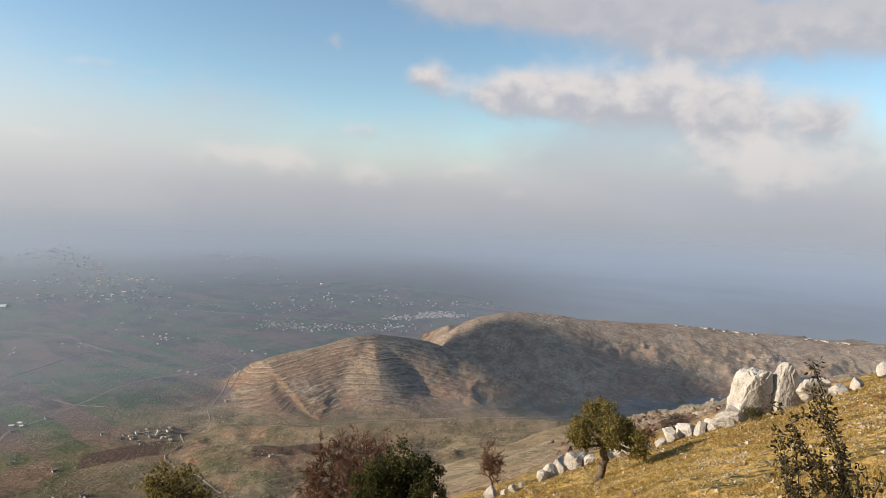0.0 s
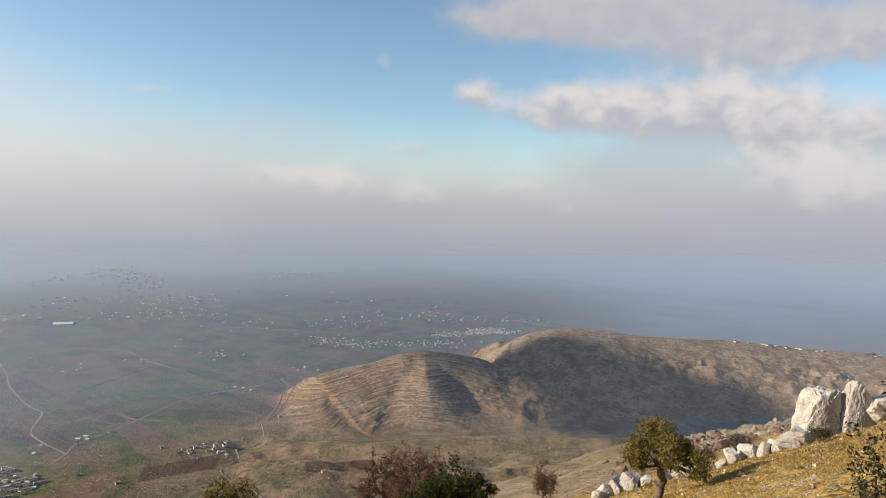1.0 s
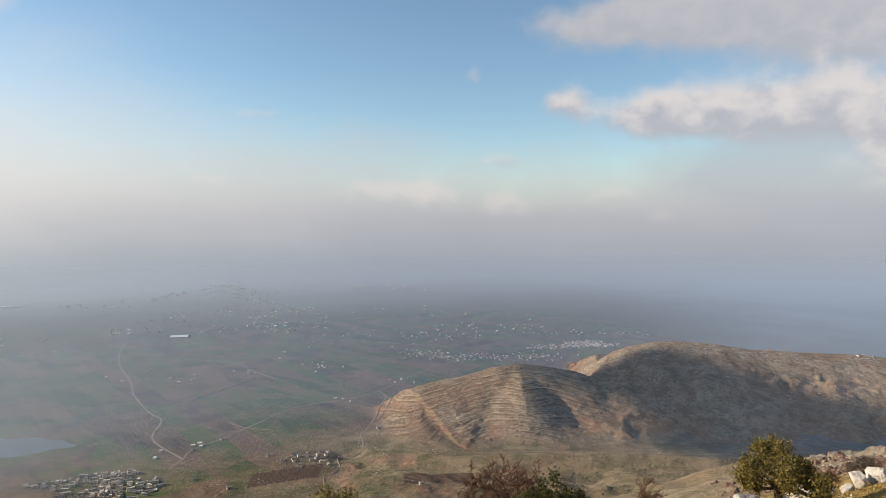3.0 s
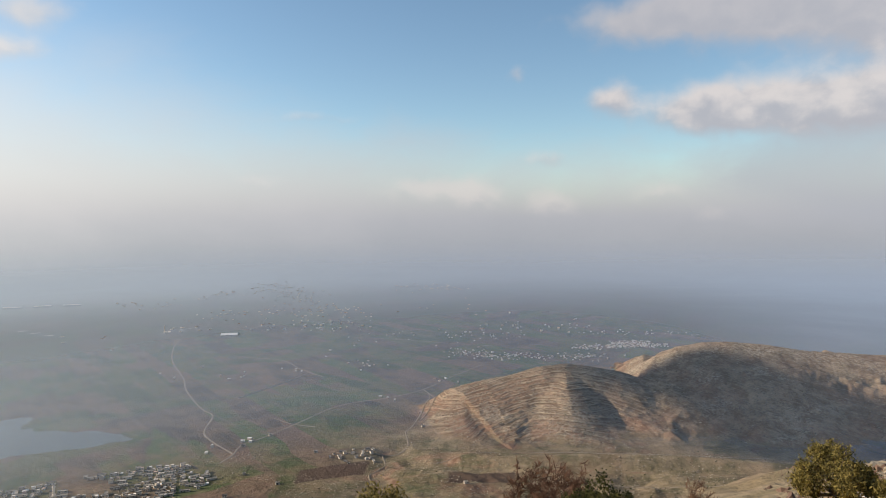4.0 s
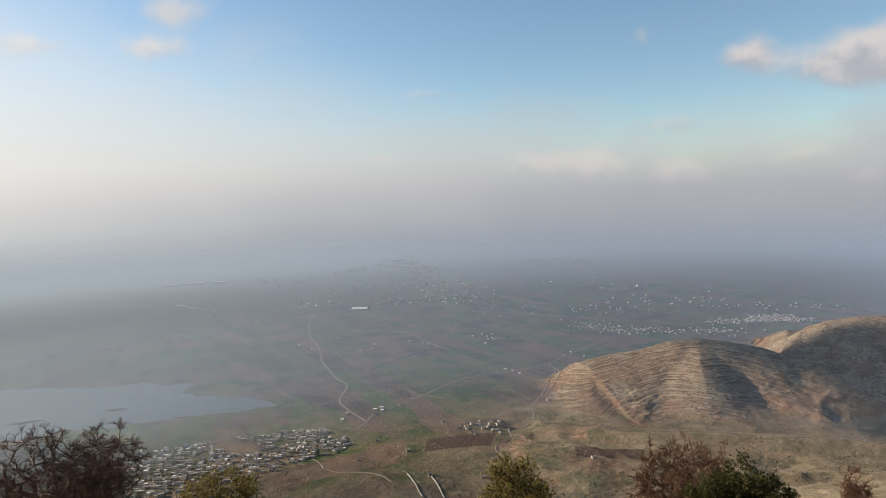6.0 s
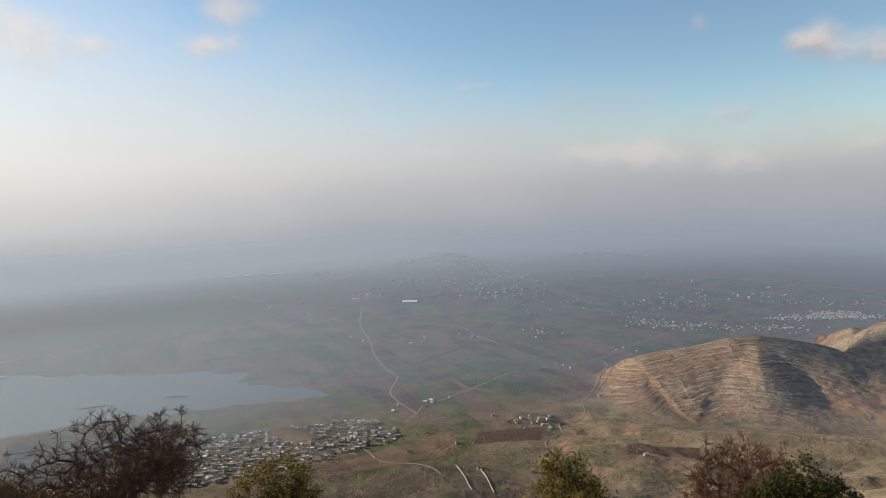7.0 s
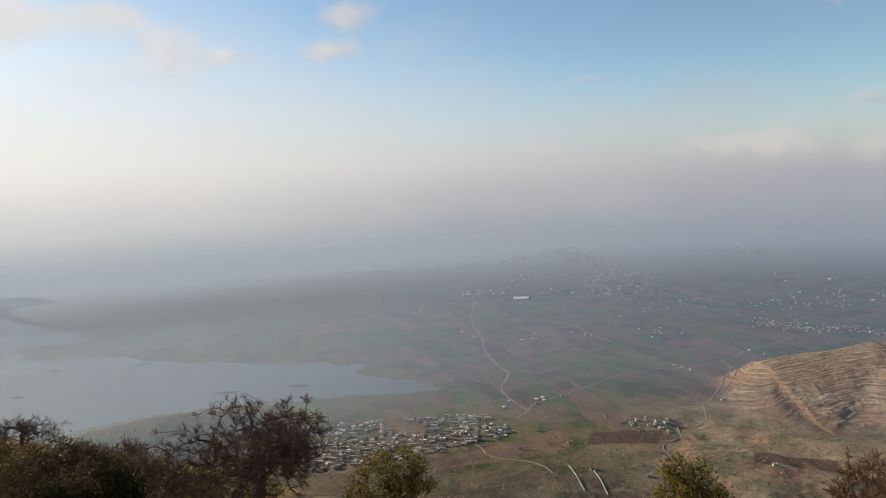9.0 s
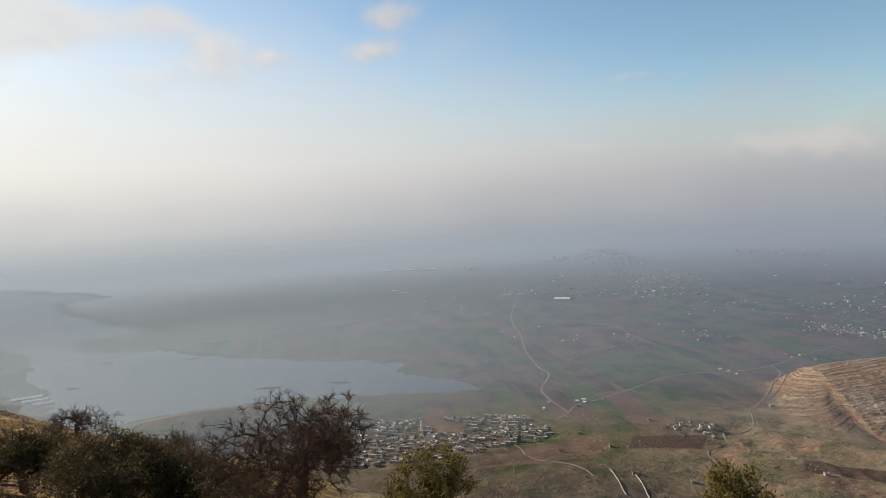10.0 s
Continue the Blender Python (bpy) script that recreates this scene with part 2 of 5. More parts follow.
    meadow = n.mix(n.ramp(n.noise(pos, 0.9, 5, 0.65), 0.36, 0.64), (0.215, 0.142, 0.038), (0.390, 0.262, 0.078))
    meadow = n.mix(n.ramp(n.noise(pos, 0.33, 4, 0.6), 0.57, 0.70), meadow, (0.270, 0.130, 0.055))
    meadow = n.mix(n.ramp(grit, 0.60, 0.70), meadow, (0.46, 0.40, 0.27))
    meadow = n.mix(n.m("MULTIPLY", n.ramp(x, -9.0, -13.0), n.ramp(n.noise(pos, 0.45, 4, 0.6), 0.38, 0.6)), meadow, (0.155, 0.078, 0.044))
    c = n.mix(near, c, meadow)
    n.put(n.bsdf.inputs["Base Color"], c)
    # fades with distance to the sky's mist colour: haze put into the opacity
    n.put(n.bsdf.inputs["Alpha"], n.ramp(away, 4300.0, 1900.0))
    bump(n, n.m("ADD", n.m("MULTIPLY", n.noise(pos, 0.11, 6, 0.7), 6.0), n.m("MULTIPLY", n.m("MULTIPLY", n.m("ADD", ledge, crag), hill), 0.8)), 0.6, 1.0)
    return m


ground_cover = ground_material()
limestone = plain_material("limestone", (0.27, 0.25, 0.22), (0.62, 0.585, 0.525), 1.3, 0.9, 0.2, 0.22, 0.14)
bark = plain_material("bark", (0.055, 0.040, 0.030), (0.19, 0.15, 0.115), 5.0, 0.9, 0.2, 0.02)
grey_bark = plain_material("grey_bark", (0.036, 0.027, 0.022), (0.115, 0.088, 0.068), 4.0, 0.8, 0.3, 0.02)
red_twig = plain_material("red_twig", (0.060, 0.032, 0.020), (0.190, 0.100, 0.062), 3.0, 0.85, 0.25)
dirt = plain_material("dirt", (0.20, 0.16, 0.12), (0.33, 0.27, 0.20), 0.05, 0.95, 0.1)
plaster = plain_material("plaster", (0.42, 0.375, 0.32), (0.74, 0.67, 0.58), 0.25, 0.9, 0.2, 0.0, 0.38)
roof_grey = plain_material("roof_grey", (0.22, 0.20, 0.175), (0.42, 0.385, 0.33), 0.3, 0.9, 0.2, 0.0, 0.40)
dark_opening = plain_material("dark_opening", (0.02, 0.02, 0.022), (0.05, 0.05, 0.05), 1.0, 0.4, 0.5)
white_sheet = plain_material("white_sheet", (0.62, 0.62, 0.60), (0.80, 0.80, 0.78), 0.1, 0.5, 0.4)


def leaf_material(name, dark, light):
    m, n = material(name, 0.6, 0.2)
    island = n.node("ShaderNodeNewGeometry").outputs["Random Per Island"]
    where = n.node("ShaderNodeTexCoord").outputs["Object"]
    c = n.mix(n.ramp(n.m("ADD", n.m("MULTIPLY", island, 0.6), n.m("MULTIPLY", n.noise(where, 1.6, 3), 0.4)), 0.15, 0.85), dark, light)
    n.put(n.bsdf.inputs["Base Color"], c)
    thin = n.node("ShaderNodeBsdfTranslucent")
    n.put(thin.inputs[0], c)
    blend = n.node("ShaderNodeMixShader")
    blend.inputs[0].default_value = 0.3
    n.tree.links.new(n.bsdf.outputs[0], blend.inputs[1])
    n.tree.links.new(thin.outputs[0], blend.inputs[2])
    n.tree.links.new(blend.outputs[0], n.tree.nodes["Material Output"].inputs[0])
    return m


olive_leaf = leaf_material("olive_leaf", (0.046, 0.042, 0.013), (0.320, 0.255, 0.075))
oak_leaf = leaf_material("oak_leaf", (0.020, 0.026, 0.009), (0.110, 0.104, 0.030))
# knoll foliage: backlit shade painted in as a darker leaf colour
painted_shade_leaf = leaf_material("painted_shade_leaf", (0.034, 0.027, 0.011), (0.125, 0.094, 0.034))
grass_blade = leaf_material("grass_blade", (0.20, 0.138, 0.034), (0.50, 0.345, 0.115))


def far_wall_material():
    """Plaster of many far houses, each in its own pale tone."""
    m, n = material("far_plaster", 0.9, 0.2)
    own = n.node("ShaderNodeNewGeometry").outputs["Random Per Island"]
    where = n.node("ShaderNodeNewGeometry").outputs["Position"]
    c = n.mix(n.ramp(own, 0.2, 1.0), (0.52, 0.47, 0.41), (0.92, 0.88, 0.82))
    c = n.mix(n.ramp(own, 0.24, 0.20), c, (0.56, 0.38, 0.29))
    n.put(n.bsdf.inputs["Base Color"], n.mix(n.m("MULTIPLY", n.noise(where, 0.3, 4), 0.30), c, (0.40, 0.35, 0.30)))
    return m


far_plaster = far_wall_material()


def water_material():
    m, n = material("lake_water", 0.30, 0.4)
    pos = n.node("ShaderNodeNewGeometry").outputs["Position"]
    n.put(n.bsdf.inputs["Base Color"], n.mix(n.noise(pos, 0.004, 4), (0.075, 0.082, 0.074), (0.115, 0.118, 0.104)))
    bump(n, n.noise(pos, 0.25, 4, 0.6), 0.15, 1.0)
    return m


def veil_material():
    """Faint haze painted on an upright sheet before the hills, thicker towards the lake."""
    m = bpy.data.materials.new("thin_haze")
    m.use_nodes = True
    n = Nodes(m.node_tree)
    n.tree.nodes.remove(n.tree.nodes["Principled BSDF"])
    pos = n.node("ShaderNodeNewGeometry").outputs["Position"]
    x, y, z = n.split(pos)
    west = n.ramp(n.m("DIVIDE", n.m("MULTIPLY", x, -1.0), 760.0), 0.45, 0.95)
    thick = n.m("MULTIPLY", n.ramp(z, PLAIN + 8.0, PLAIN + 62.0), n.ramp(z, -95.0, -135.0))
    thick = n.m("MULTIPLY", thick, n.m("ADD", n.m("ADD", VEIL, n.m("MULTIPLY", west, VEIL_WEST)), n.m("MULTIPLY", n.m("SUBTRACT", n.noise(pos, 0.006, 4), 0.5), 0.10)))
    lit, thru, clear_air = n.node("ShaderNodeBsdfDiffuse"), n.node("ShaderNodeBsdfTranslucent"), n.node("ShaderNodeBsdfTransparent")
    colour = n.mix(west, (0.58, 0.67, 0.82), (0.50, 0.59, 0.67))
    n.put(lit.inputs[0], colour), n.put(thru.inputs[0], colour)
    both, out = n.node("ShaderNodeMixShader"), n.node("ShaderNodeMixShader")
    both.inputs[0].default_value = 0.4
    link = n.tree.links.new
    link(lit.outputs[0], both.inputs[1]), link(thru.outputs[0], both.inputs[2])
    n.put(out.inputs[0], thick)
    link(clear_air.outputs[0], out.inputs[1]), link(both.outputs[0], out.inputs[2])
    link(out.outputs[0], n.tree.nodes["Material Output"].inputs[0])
    return m


PLAIN = -300.0                      # the plain's height, with the mountain's edge at nought
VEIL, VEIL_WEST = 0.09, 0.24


def mist_material():
    """Distance haze put into a sheet's opacity: clear over the near slopes, closing up with distance, whiter towards
    the sun.
    """
    m = bpy.data.materials.new("mist")
    m.use_nodes = True
    n = Nodes(m.node_tree)
    n.tree.nodes.remove(n.tree.nodes["Principled BSDF"])
    pos = n.node("ShaderNodeNewGeometry").outputs["Position"]
    x, y, z = n.split(pos)
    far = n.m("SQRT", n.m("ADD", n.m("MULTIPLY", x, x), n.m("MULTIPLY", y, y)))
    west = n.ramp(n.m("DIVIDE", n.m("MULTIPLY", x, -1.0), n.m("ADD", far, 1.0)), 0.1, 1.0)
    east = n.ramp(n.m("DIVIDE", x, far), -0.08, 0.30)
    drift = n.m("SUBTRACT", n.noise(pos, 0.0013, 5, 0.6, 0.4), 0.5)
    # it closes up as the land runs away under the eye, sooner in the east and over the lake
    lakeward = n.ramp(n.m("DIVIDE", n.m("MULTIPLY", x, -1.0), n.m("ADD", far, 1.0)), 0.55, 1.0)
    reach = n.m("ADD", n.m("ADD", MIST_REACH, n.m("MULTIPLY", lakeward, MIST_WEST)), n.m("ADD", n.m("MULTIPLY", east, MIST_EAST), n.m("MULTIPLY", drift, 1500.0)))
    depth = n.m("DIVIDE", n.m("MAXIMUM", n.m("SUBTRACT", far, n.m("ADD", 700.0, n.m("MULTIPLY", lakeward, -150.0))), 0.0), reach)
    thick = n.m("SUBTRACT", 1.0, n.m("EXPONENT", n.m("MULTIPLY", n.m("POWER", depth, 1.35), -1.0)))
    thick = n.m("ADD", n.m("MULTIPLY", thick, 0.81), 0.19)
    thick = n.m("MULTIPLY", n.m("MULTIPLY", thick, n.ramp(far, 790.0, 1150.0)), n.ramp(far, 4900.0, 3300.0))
    # sunward brightness of the mist is put into its colour
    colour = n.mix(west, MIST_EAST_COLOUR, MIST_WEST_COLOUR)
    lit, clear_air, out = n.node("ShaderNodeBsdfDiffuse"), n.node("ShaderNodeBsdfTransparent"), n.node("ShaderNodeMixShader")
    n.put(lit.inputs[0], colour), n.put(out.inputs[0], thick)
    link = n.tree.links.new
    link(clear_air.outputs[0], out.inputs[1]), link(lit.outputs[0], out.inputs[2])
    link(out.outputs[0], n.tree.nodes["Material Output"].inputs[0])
    return m


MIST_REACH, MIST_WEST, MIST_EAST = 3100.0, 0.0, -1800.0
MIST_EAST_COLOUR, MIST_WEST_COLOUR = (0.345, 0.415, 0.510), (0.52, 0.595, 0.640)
lake_water, mist, thin_haze = water_material(), mist_material(), veil_material()


# ---- the lie of the land ----


def polar(side, far):
    """Plan coordinates from degrees to the left and metres away."""
    return -far * math.sin(radians(side)), far * math.cos(radians(side))


def hash2(i, j, seed):
    h = (i * 374761393 + j * 668265263 + seed * 144665) & 0xFFFFFFFF
    h = ((h ^ (h >> 13)) * 1274126177) & 0xFFFFFFFF
    return ((h ^ (h >> 16)) & 0xFFFF) / 65535.0


def value_noise(x, y, seed):
    i, j = np.floor(x).astype(np.int64), np.floor(y).astype(np.int64)
    u, v = x - i, y - j
    u, v = u * u * u * (u * (u * 6 - 15) + 10), v * v * v * (v * (v * 6 - 15) + 10)
    a = hash2(i, j, seed) * (1 - u) + hash2(i + 1, j, seed) * u
    b = hash2(i, j + 1, seed) * (1 - u) + hash2(i + 1, j + 1, seed) * u
    return (a * (1 - v) + b * v) * 2 - 1


def fbm(x, y, size, octaves=5, seed=1, gain=0.5, ridged=False):
    total, weight, f = 0.0, 1.0, 1.0 / size
    for k in range(octaves):
        c, s = math.cos(0.7 * k), math.sin(0.7 * k)
        n = value_noise((x * c - y * s) * f + 17 * k, (x * s + y * c) * f - 9 * k, seed + k)
        total = total + weight * ((1 - 2 * np.abs(n)) if ridged else n)
        weight, f = weight * gain, f * 2.03
    return total


def upper(a, b, k):
    """The higher of two surfaces, rounded where they meet."""
    h = np.clip(0.5 + 0.5 * (a - b) / k, 0, 1)
    return b + (a - b) * h + k * h * (1 - h)


def step(x, lo, hi):
    t = np.clip((x - lo) / (hi - lo), 0, 1)
    return t * t * (3 - 2 * t)


def ridge(x, y, line, front, behind):
    """A ridge along a line of (side, far, height): front and behind are the widths of its flanks towards the eye and away."""
    near_off, best, height = np.full(np.shape(x), 1e9), np.full(np.shape(x), 9.0), np.full(np.shape(x), -400.0)
    pts = [(*polar(a, d), z) for a, d, z in line]
    for (x0, y0, z0), (x1, y1, z1) in zip(pts, pts[1:]):
        dx, dy = x1 - x0, y1 - y0
        t = np.clip(((x - x0) * dx + (y - y0) * dy) / (dx * dx + dy * dy), 0, 1)
        px, py = x0 + t * dx, y0 + t * dy
        off = np.hypot(x - px, y - py)
        before = 0.5 + 0.5 * np.tanh((np.hypot(px, py) - np.hypot(x, y)) / 30.0)
        closer = off < near_off
        near_off = np.where(closer, off, near_off)
        best = np.where(closer, off / (behind + (front - behind) * before), best)
        height = np.where(closer, z0 + t * (z1 - z0), height)
    return best, height


HILL_A = [(18.2, 1000, -304), (16.8, 1018, -287), (15.2, 1032, -262), (12.9, 1045, -253), (10.4, 1055, -246), (8.0, 1065, -233.5), (5.6, 1075, -229), (3.2, 1085, -235), (0.9, 1095, -243), (-0.6, 1105, -255)]
HILL_B = [(3.4, 1195, -303), (1.8, 1192, -288), (0.4, 1190, -266), (-0.9, 1190, -246), (-2.0, 1185, -229), (-3.5, 1185, -216), (-5.6, 1190, -205), (-7.6, 1200, -203), (-10.3, 1215, -207), (-13.5, 1240, -218.5), (-18.2, 1290, -224),
          (-20.8, 1310, -225), (-24.7, 1340, -233), (-28.8, 1370, -236), (-31.8, 1390, -240), (-34.9, 1410, -237), (-55, 1500, -235)]
SPUR = [(-18.5, 97, -41), (-20.5, 99, -33), (-22.5, 100, -28.5), (-28, 106, -26.5), (-36, 116, -21.5), (-50, 130, -15)]
NOSE = [(5.6, 1075, -231), (5.5, 1000, -245), (5.1, 940, -266), (4.7, 890, -288), (4.9, 860, -305)]
RIB = [(0.4, 1100, -250), (0.3, 1020, -272), (-0.8, 960, -287), (-2.2, 905, -304)]
SHOULDER = [(14.2, 1035, -264), (14.6, 985, -277), (14.2, 920, -287), (12.4, 850, -299)]
BANKS = [(14, 815, -289), (10, 800, -287), (4, 812, -284), (-4, 830, -282), (-12, 850, -283), (-20, 900, -284)]
WASH = [(20.0, 860), (21.6, 835), (21.1, 800), (22.3, 768), (21.2, 724), (20.0, 690), (18.0, 640)]
GULLY = [(20.6, 852), (20.0, 838), (19.2, 806), (18.0, 786), (16.0, 792), (13.5, 776), (9.0, 760), (3.0, 752), (-4.0, 760)]
LOW_HILL = [(55, 930, -292), (60, 930, -268), (66, 930, -262), (71, 945, -268), (75, 970, -290)]
LAKE = [(83, 3900), (79.1, 3733), (72.6, 2984), (76.3, 2888), (74.3, 2286), (70.4, 2015), (70.5, 1898), (76.0, 1954), (74.2, 1748), (68.4, 1590),
        (63.8, 1448), (56.4, 1280), (49.5, 1220), (46.4, 1106), (43.1, 1021), (49.7, 1018), (52.8, 1030), (54.6, 978), (60.4, 1000), (68.6, 1050),
        (74.5, 1100), (76.0, 1265), (76.7, 1400), (76.7, 1556), (78.2, 1762), (79.5, 2044), (86, 2500), (90, 3300)]


def in_lake(x, y):
    """How far inside the shore, in metres (negative outside)."""
    wx, wy = x + 26 * fbm(x, y, 170, 6, 50, 0.6), y + 26 * fbm(x, y, 170, 6, 60, 0.6)
    pts = [polar(*p) for p in LAKE]
    inside, dist = np.zeros(np.shape(x), bool), np.full(np.shape(x), 1e9)
    for (x0, y0), (x1, y1) in zip(pts, pts[1:] + pts[:1]):
        cross = (y0 > wy) != (y1 > wy)
        at = x0 + (wy - y0) * (x1 - x0) / (y1 - y0 if abs(y1 - y0) > 1e-6 else 1e-6)
        inside ^= cross & (wx < at)
        dx, dy = x1 - x0, y1 - y0
        t = np.clip(((wx - x0) * dx + (wy - y0) * dy) / (dx * dx + dy * dy), 0, 1)
        dist = np.minimum(dist, np.hypot(wx - x0 - t * dx, wy - y0 - t * dy))
    return np.where(inside, dist, -dist)


def off_line(x, y, line):
    """Metres from a line of (side, far)."""
    best, pts = np.full(np.shape(x), 1e9), [polar(*p) for p in line]
    for (x0, y0), (x1, y1) in zip(pts, pts[1:]):
        dx, dy = x1 - x0, y1 - y0
        t = np.clip(((x - x0) * dx + (y - y0) * dy) / (dx * dx + dy * dy), 0, 1)
        best = np.minimum(best, np.hypot(x - x0 - t * dx, y - y0 - t * dy))
    return best


def rise(far):
    """The plain lifts towards the hills lost in the mist."""
    return 235.0 * (np.maximum(far - 3000.0, 0) / 1960.0) ** 2


def beds(x, y, z):
    """Height across the arched beds of stone: they dip to both sides of the nose."""
    off = x + 95 + 0.10 * (y - 950)
    return z + 0.23 * (np.sqrt(off * off + 30 ** 2) - 30)


def land(x, y, full=False):
    """Height of the ground; with full also how much hill, meadow, steep stone and rough pasture there is."""
    x, y = np.asarray(x, float), np.asarray(y, float)
    far = np.hypot(x, y)
    # the mountain's flank: two tilted faces that meet in a hollow before the eye
    xs = -3.0 * np.log(np.exp(-np.clip(x, -500, 500) / 3.0) + math.exp(-33 / 3.0))
    right = -0.4 + 0.372 * xs - 0.440 * y - 0.16 * np.maximum(x - 36, 0)
    left = -3.3 + 0.050 * x - 0.545 * y - 0.62 * 5 * np.log1p(np.exp(np.clip((-x - 68) / 5, -40, 40)))
    flank = upper(right, left, 1.5)
    flank = np.where(flank > 0, 30 * np.tanh(flank / 30), flank)
    rough = step(far, 25, 300)
    flank = flank + 0.10 * fbm(x, y, 3.0, 4, 3) * step(far, 3, 8) + 0.35 * fbm(x, y, 11, 3, 5) * step(far, 8, 16) + rough * 7 * fbm(x, y, 60, 5, 7)
    q, z = ridge(x, y, SPUR, 30, 60)
    spur = z - 26 * q ** 1.3 + 0.8 * fbm(x, y, 12, 5, 9, 0.55, True)
    flank = np.where(far > 55, upper(flank, spur, 2), flank)
    # the plain, with low swells towards the mountain's foot
    swell = step(far, 900, 620)
    base = PLAIN + rise(far) + 0.25 * fbm(x, y, 120, 3, 11) + swell * (12 + 7 * fbm(x, y, 170, 5, 13, 0.42)) + 1.5 * (fbm(x, y, 70, 4, 15, 0.5, True) - 0.2) * swell
    lake = in_lake(x, y)
    base = base * (1 - step(lake, -25, 10)) + (PLAIN - 3.0) * step(lake, -25, 10)
    side = np.degrees(np.arctan2(-x, y))
    base = base + step(side, 26, 14) * step(far, 900, 720) * (7 + 7 * fbm(x, y, 150, 5, 17, 0.40) + 1.6 * fbm(x, y, 45, 4, 19, 0.5, True))
    wob = 9 * fbm(x, y, 40, 3, 61)
    wash, gully = np.abs(off_line(x, y, WASH) + wob * 0.6), np.abs(off_line(x, y, GULLY) + wob)
    base = base - 2.5 * np.exp(-(wash / 15) ** 2) - 4.0 * np.exp(-(gully / 17) ** 2)
    z_all = upper(flank, base, 14)
    hills = np.zeros(np.shape(x))
    bx, by = polar(2.0, 965)
    for line, front, behind, gully in ((HILL_A, 235, 125, 2.5), (HILL_B, 300, 380, 6.5), (LOW_HILL, 120, 170, 2.0), (NOSE, 135, 150, 2.5), (SHOULDER, 92, 92, 1.5), (RIB, 70, 70, 3.5), (BANKS, 55, 70, 2.0)):
        q_all, crest_z = ridge(x, y, line, front, behind)
        m = q_all < 1.25
        if not m.any():
            continue
        q, z, u, v = q_all[m], crest_z[m], x[m], y[m]
        body = PLAIN - 6 + (z - PLAIN + 6) * (1 - step(q, -0.12, 1.08)) ** 1.12 - 6 * step(q, 0.8, 1.2) + 3.0 * (1 - step(q, 0.0, 0.6)) * np.clip((z - PLAIN) / 45, 0, 1)
        tall = np.clip((z - PLAIN) / 45, 0, 1) * (1 - step(q, 0.7, 1.05))
        body = body + gully * fbm(u, v, 105, 5, 21, 0.55, True) * step(q, 0.12, 0.5) * tall
        body = body + 1.0 * fbm(u, v, 34, 4, 41, 0.55, True) * tall * step(q, 0.0, 0.25) - 0.5
        if line is HILL_A:
            body = body - 6 * np.exp(-((u - bx) ** 2 / 45 ** 2 + (v - by) ** 2 / 75 ** 2))
        if line is HILL_A or line is NOSE or line is SHOULDER:
            # each bed stands out as a shelf with a short steep edge
            level = beds(u, v, body) / 4.4 + 0.10 * fbm(u, v, 45, 3, 47)
            tread = (level % 1.0) * (0.35 + 0.65 * step(fbm(u, v, 30, 3, 49), -0.5, 0.3))
            body = body + (0.75 * step(tread, 0.5, 0.8) - 0.4 * tread) * tall * step(q, 0.14, 0.34)
        elif line is HILL_B:
            crag = step(fbm(u, v, 70, 3, 53), 0.05, 0.5) * step(q, 0.15, 0.4) * (1 - step(q, 0.6, 0.9))
            body = body + crag * (3.2 * fbm(u, v, 16, 4, 55, 0.6, True))
        if line is not LOW_HILL and line is not BANKS:
            hills[m] = np.maximum(hills[m], step(body - z_all[m] + 2.5 * fbm(u, v, 40, 3, 43), 0.5, 8))
        z_all[m] = upper(body, z_all[m], 5)
    if not full:
        return z_all
    near = np.maximum(step(far, 66, 44), step(far, 110, 80) * step(side, 50, 58))
    turf = np.clip(np.maximum(np.maximum(step(far, 960, 880) * (0.8 + 0.6 * fbm(x, y, 140, 4, 31)) * (0.45 + 0.55 * step(side, 32, 16)), step(side, 30, 20) * step(far, 1000, 930)), step(z_all, -297, -285) * step(side, 52, 44) * step(far, 700, 900)), 0, 1)
    steep = step(far, 300, 60) * step(far, 44, 70) * step(np.degrees(np.arctan2(-x, y)), -14, -19)
    pit = np.hypot(*(np.array([x, y]) - np.array(polar(15.7, 806)).reshape((2,) + (1,) * np.ndim(x))))
    red = np.maximum(step(-np.abs(wash - 10), -9, -2), step(-np.abs(gully - 11), -12, -3)) * step(fbm(x, y, 35, 3, 65), -0.35, 0.25)
    red = np.maximum(red, step(-pit, -17, -8))
    red = np.maximum(red, 0.9 * step(z_all, -297, -291) * step(z_all, -276, -286) * hills * step(side, 4, -1) * step(fbm(x, y, 60, 3, 67), -0.3, 0.3))
    plough = step(-np.abs(side - 26.2 + 0.012 * (far - 790)), -3.1, -2.8) * step(-np.abs(far - 792 + 3 * (side - 26)), -24, -20) + step(-np.abs(side - 13), -3.1, -2.8) * step(-np.abs(far - 742), -20, -15)
    return z_all, near, hills, steep, turf, np.clip(red, 0, 1), np.clip(plough, 0, 1)


def height(x, y):
    return float(land(np.array([x]), np.array([y]))[0])


def mesh_object(name, verts, faces, mat, smooth=False, parent=None):
    me = bpy.data.meshes.new(name)
    me.from_pydata(verts, [], faces)
    me.materials.append(mat)
    if smooth:
        me.polygons.foreach_set("use_smooth", np.ones(len(me.polygons), bool))
    me.update()
    ob = new(name, me)
    if parent is not None:
        ob.parent = parent
    return ob


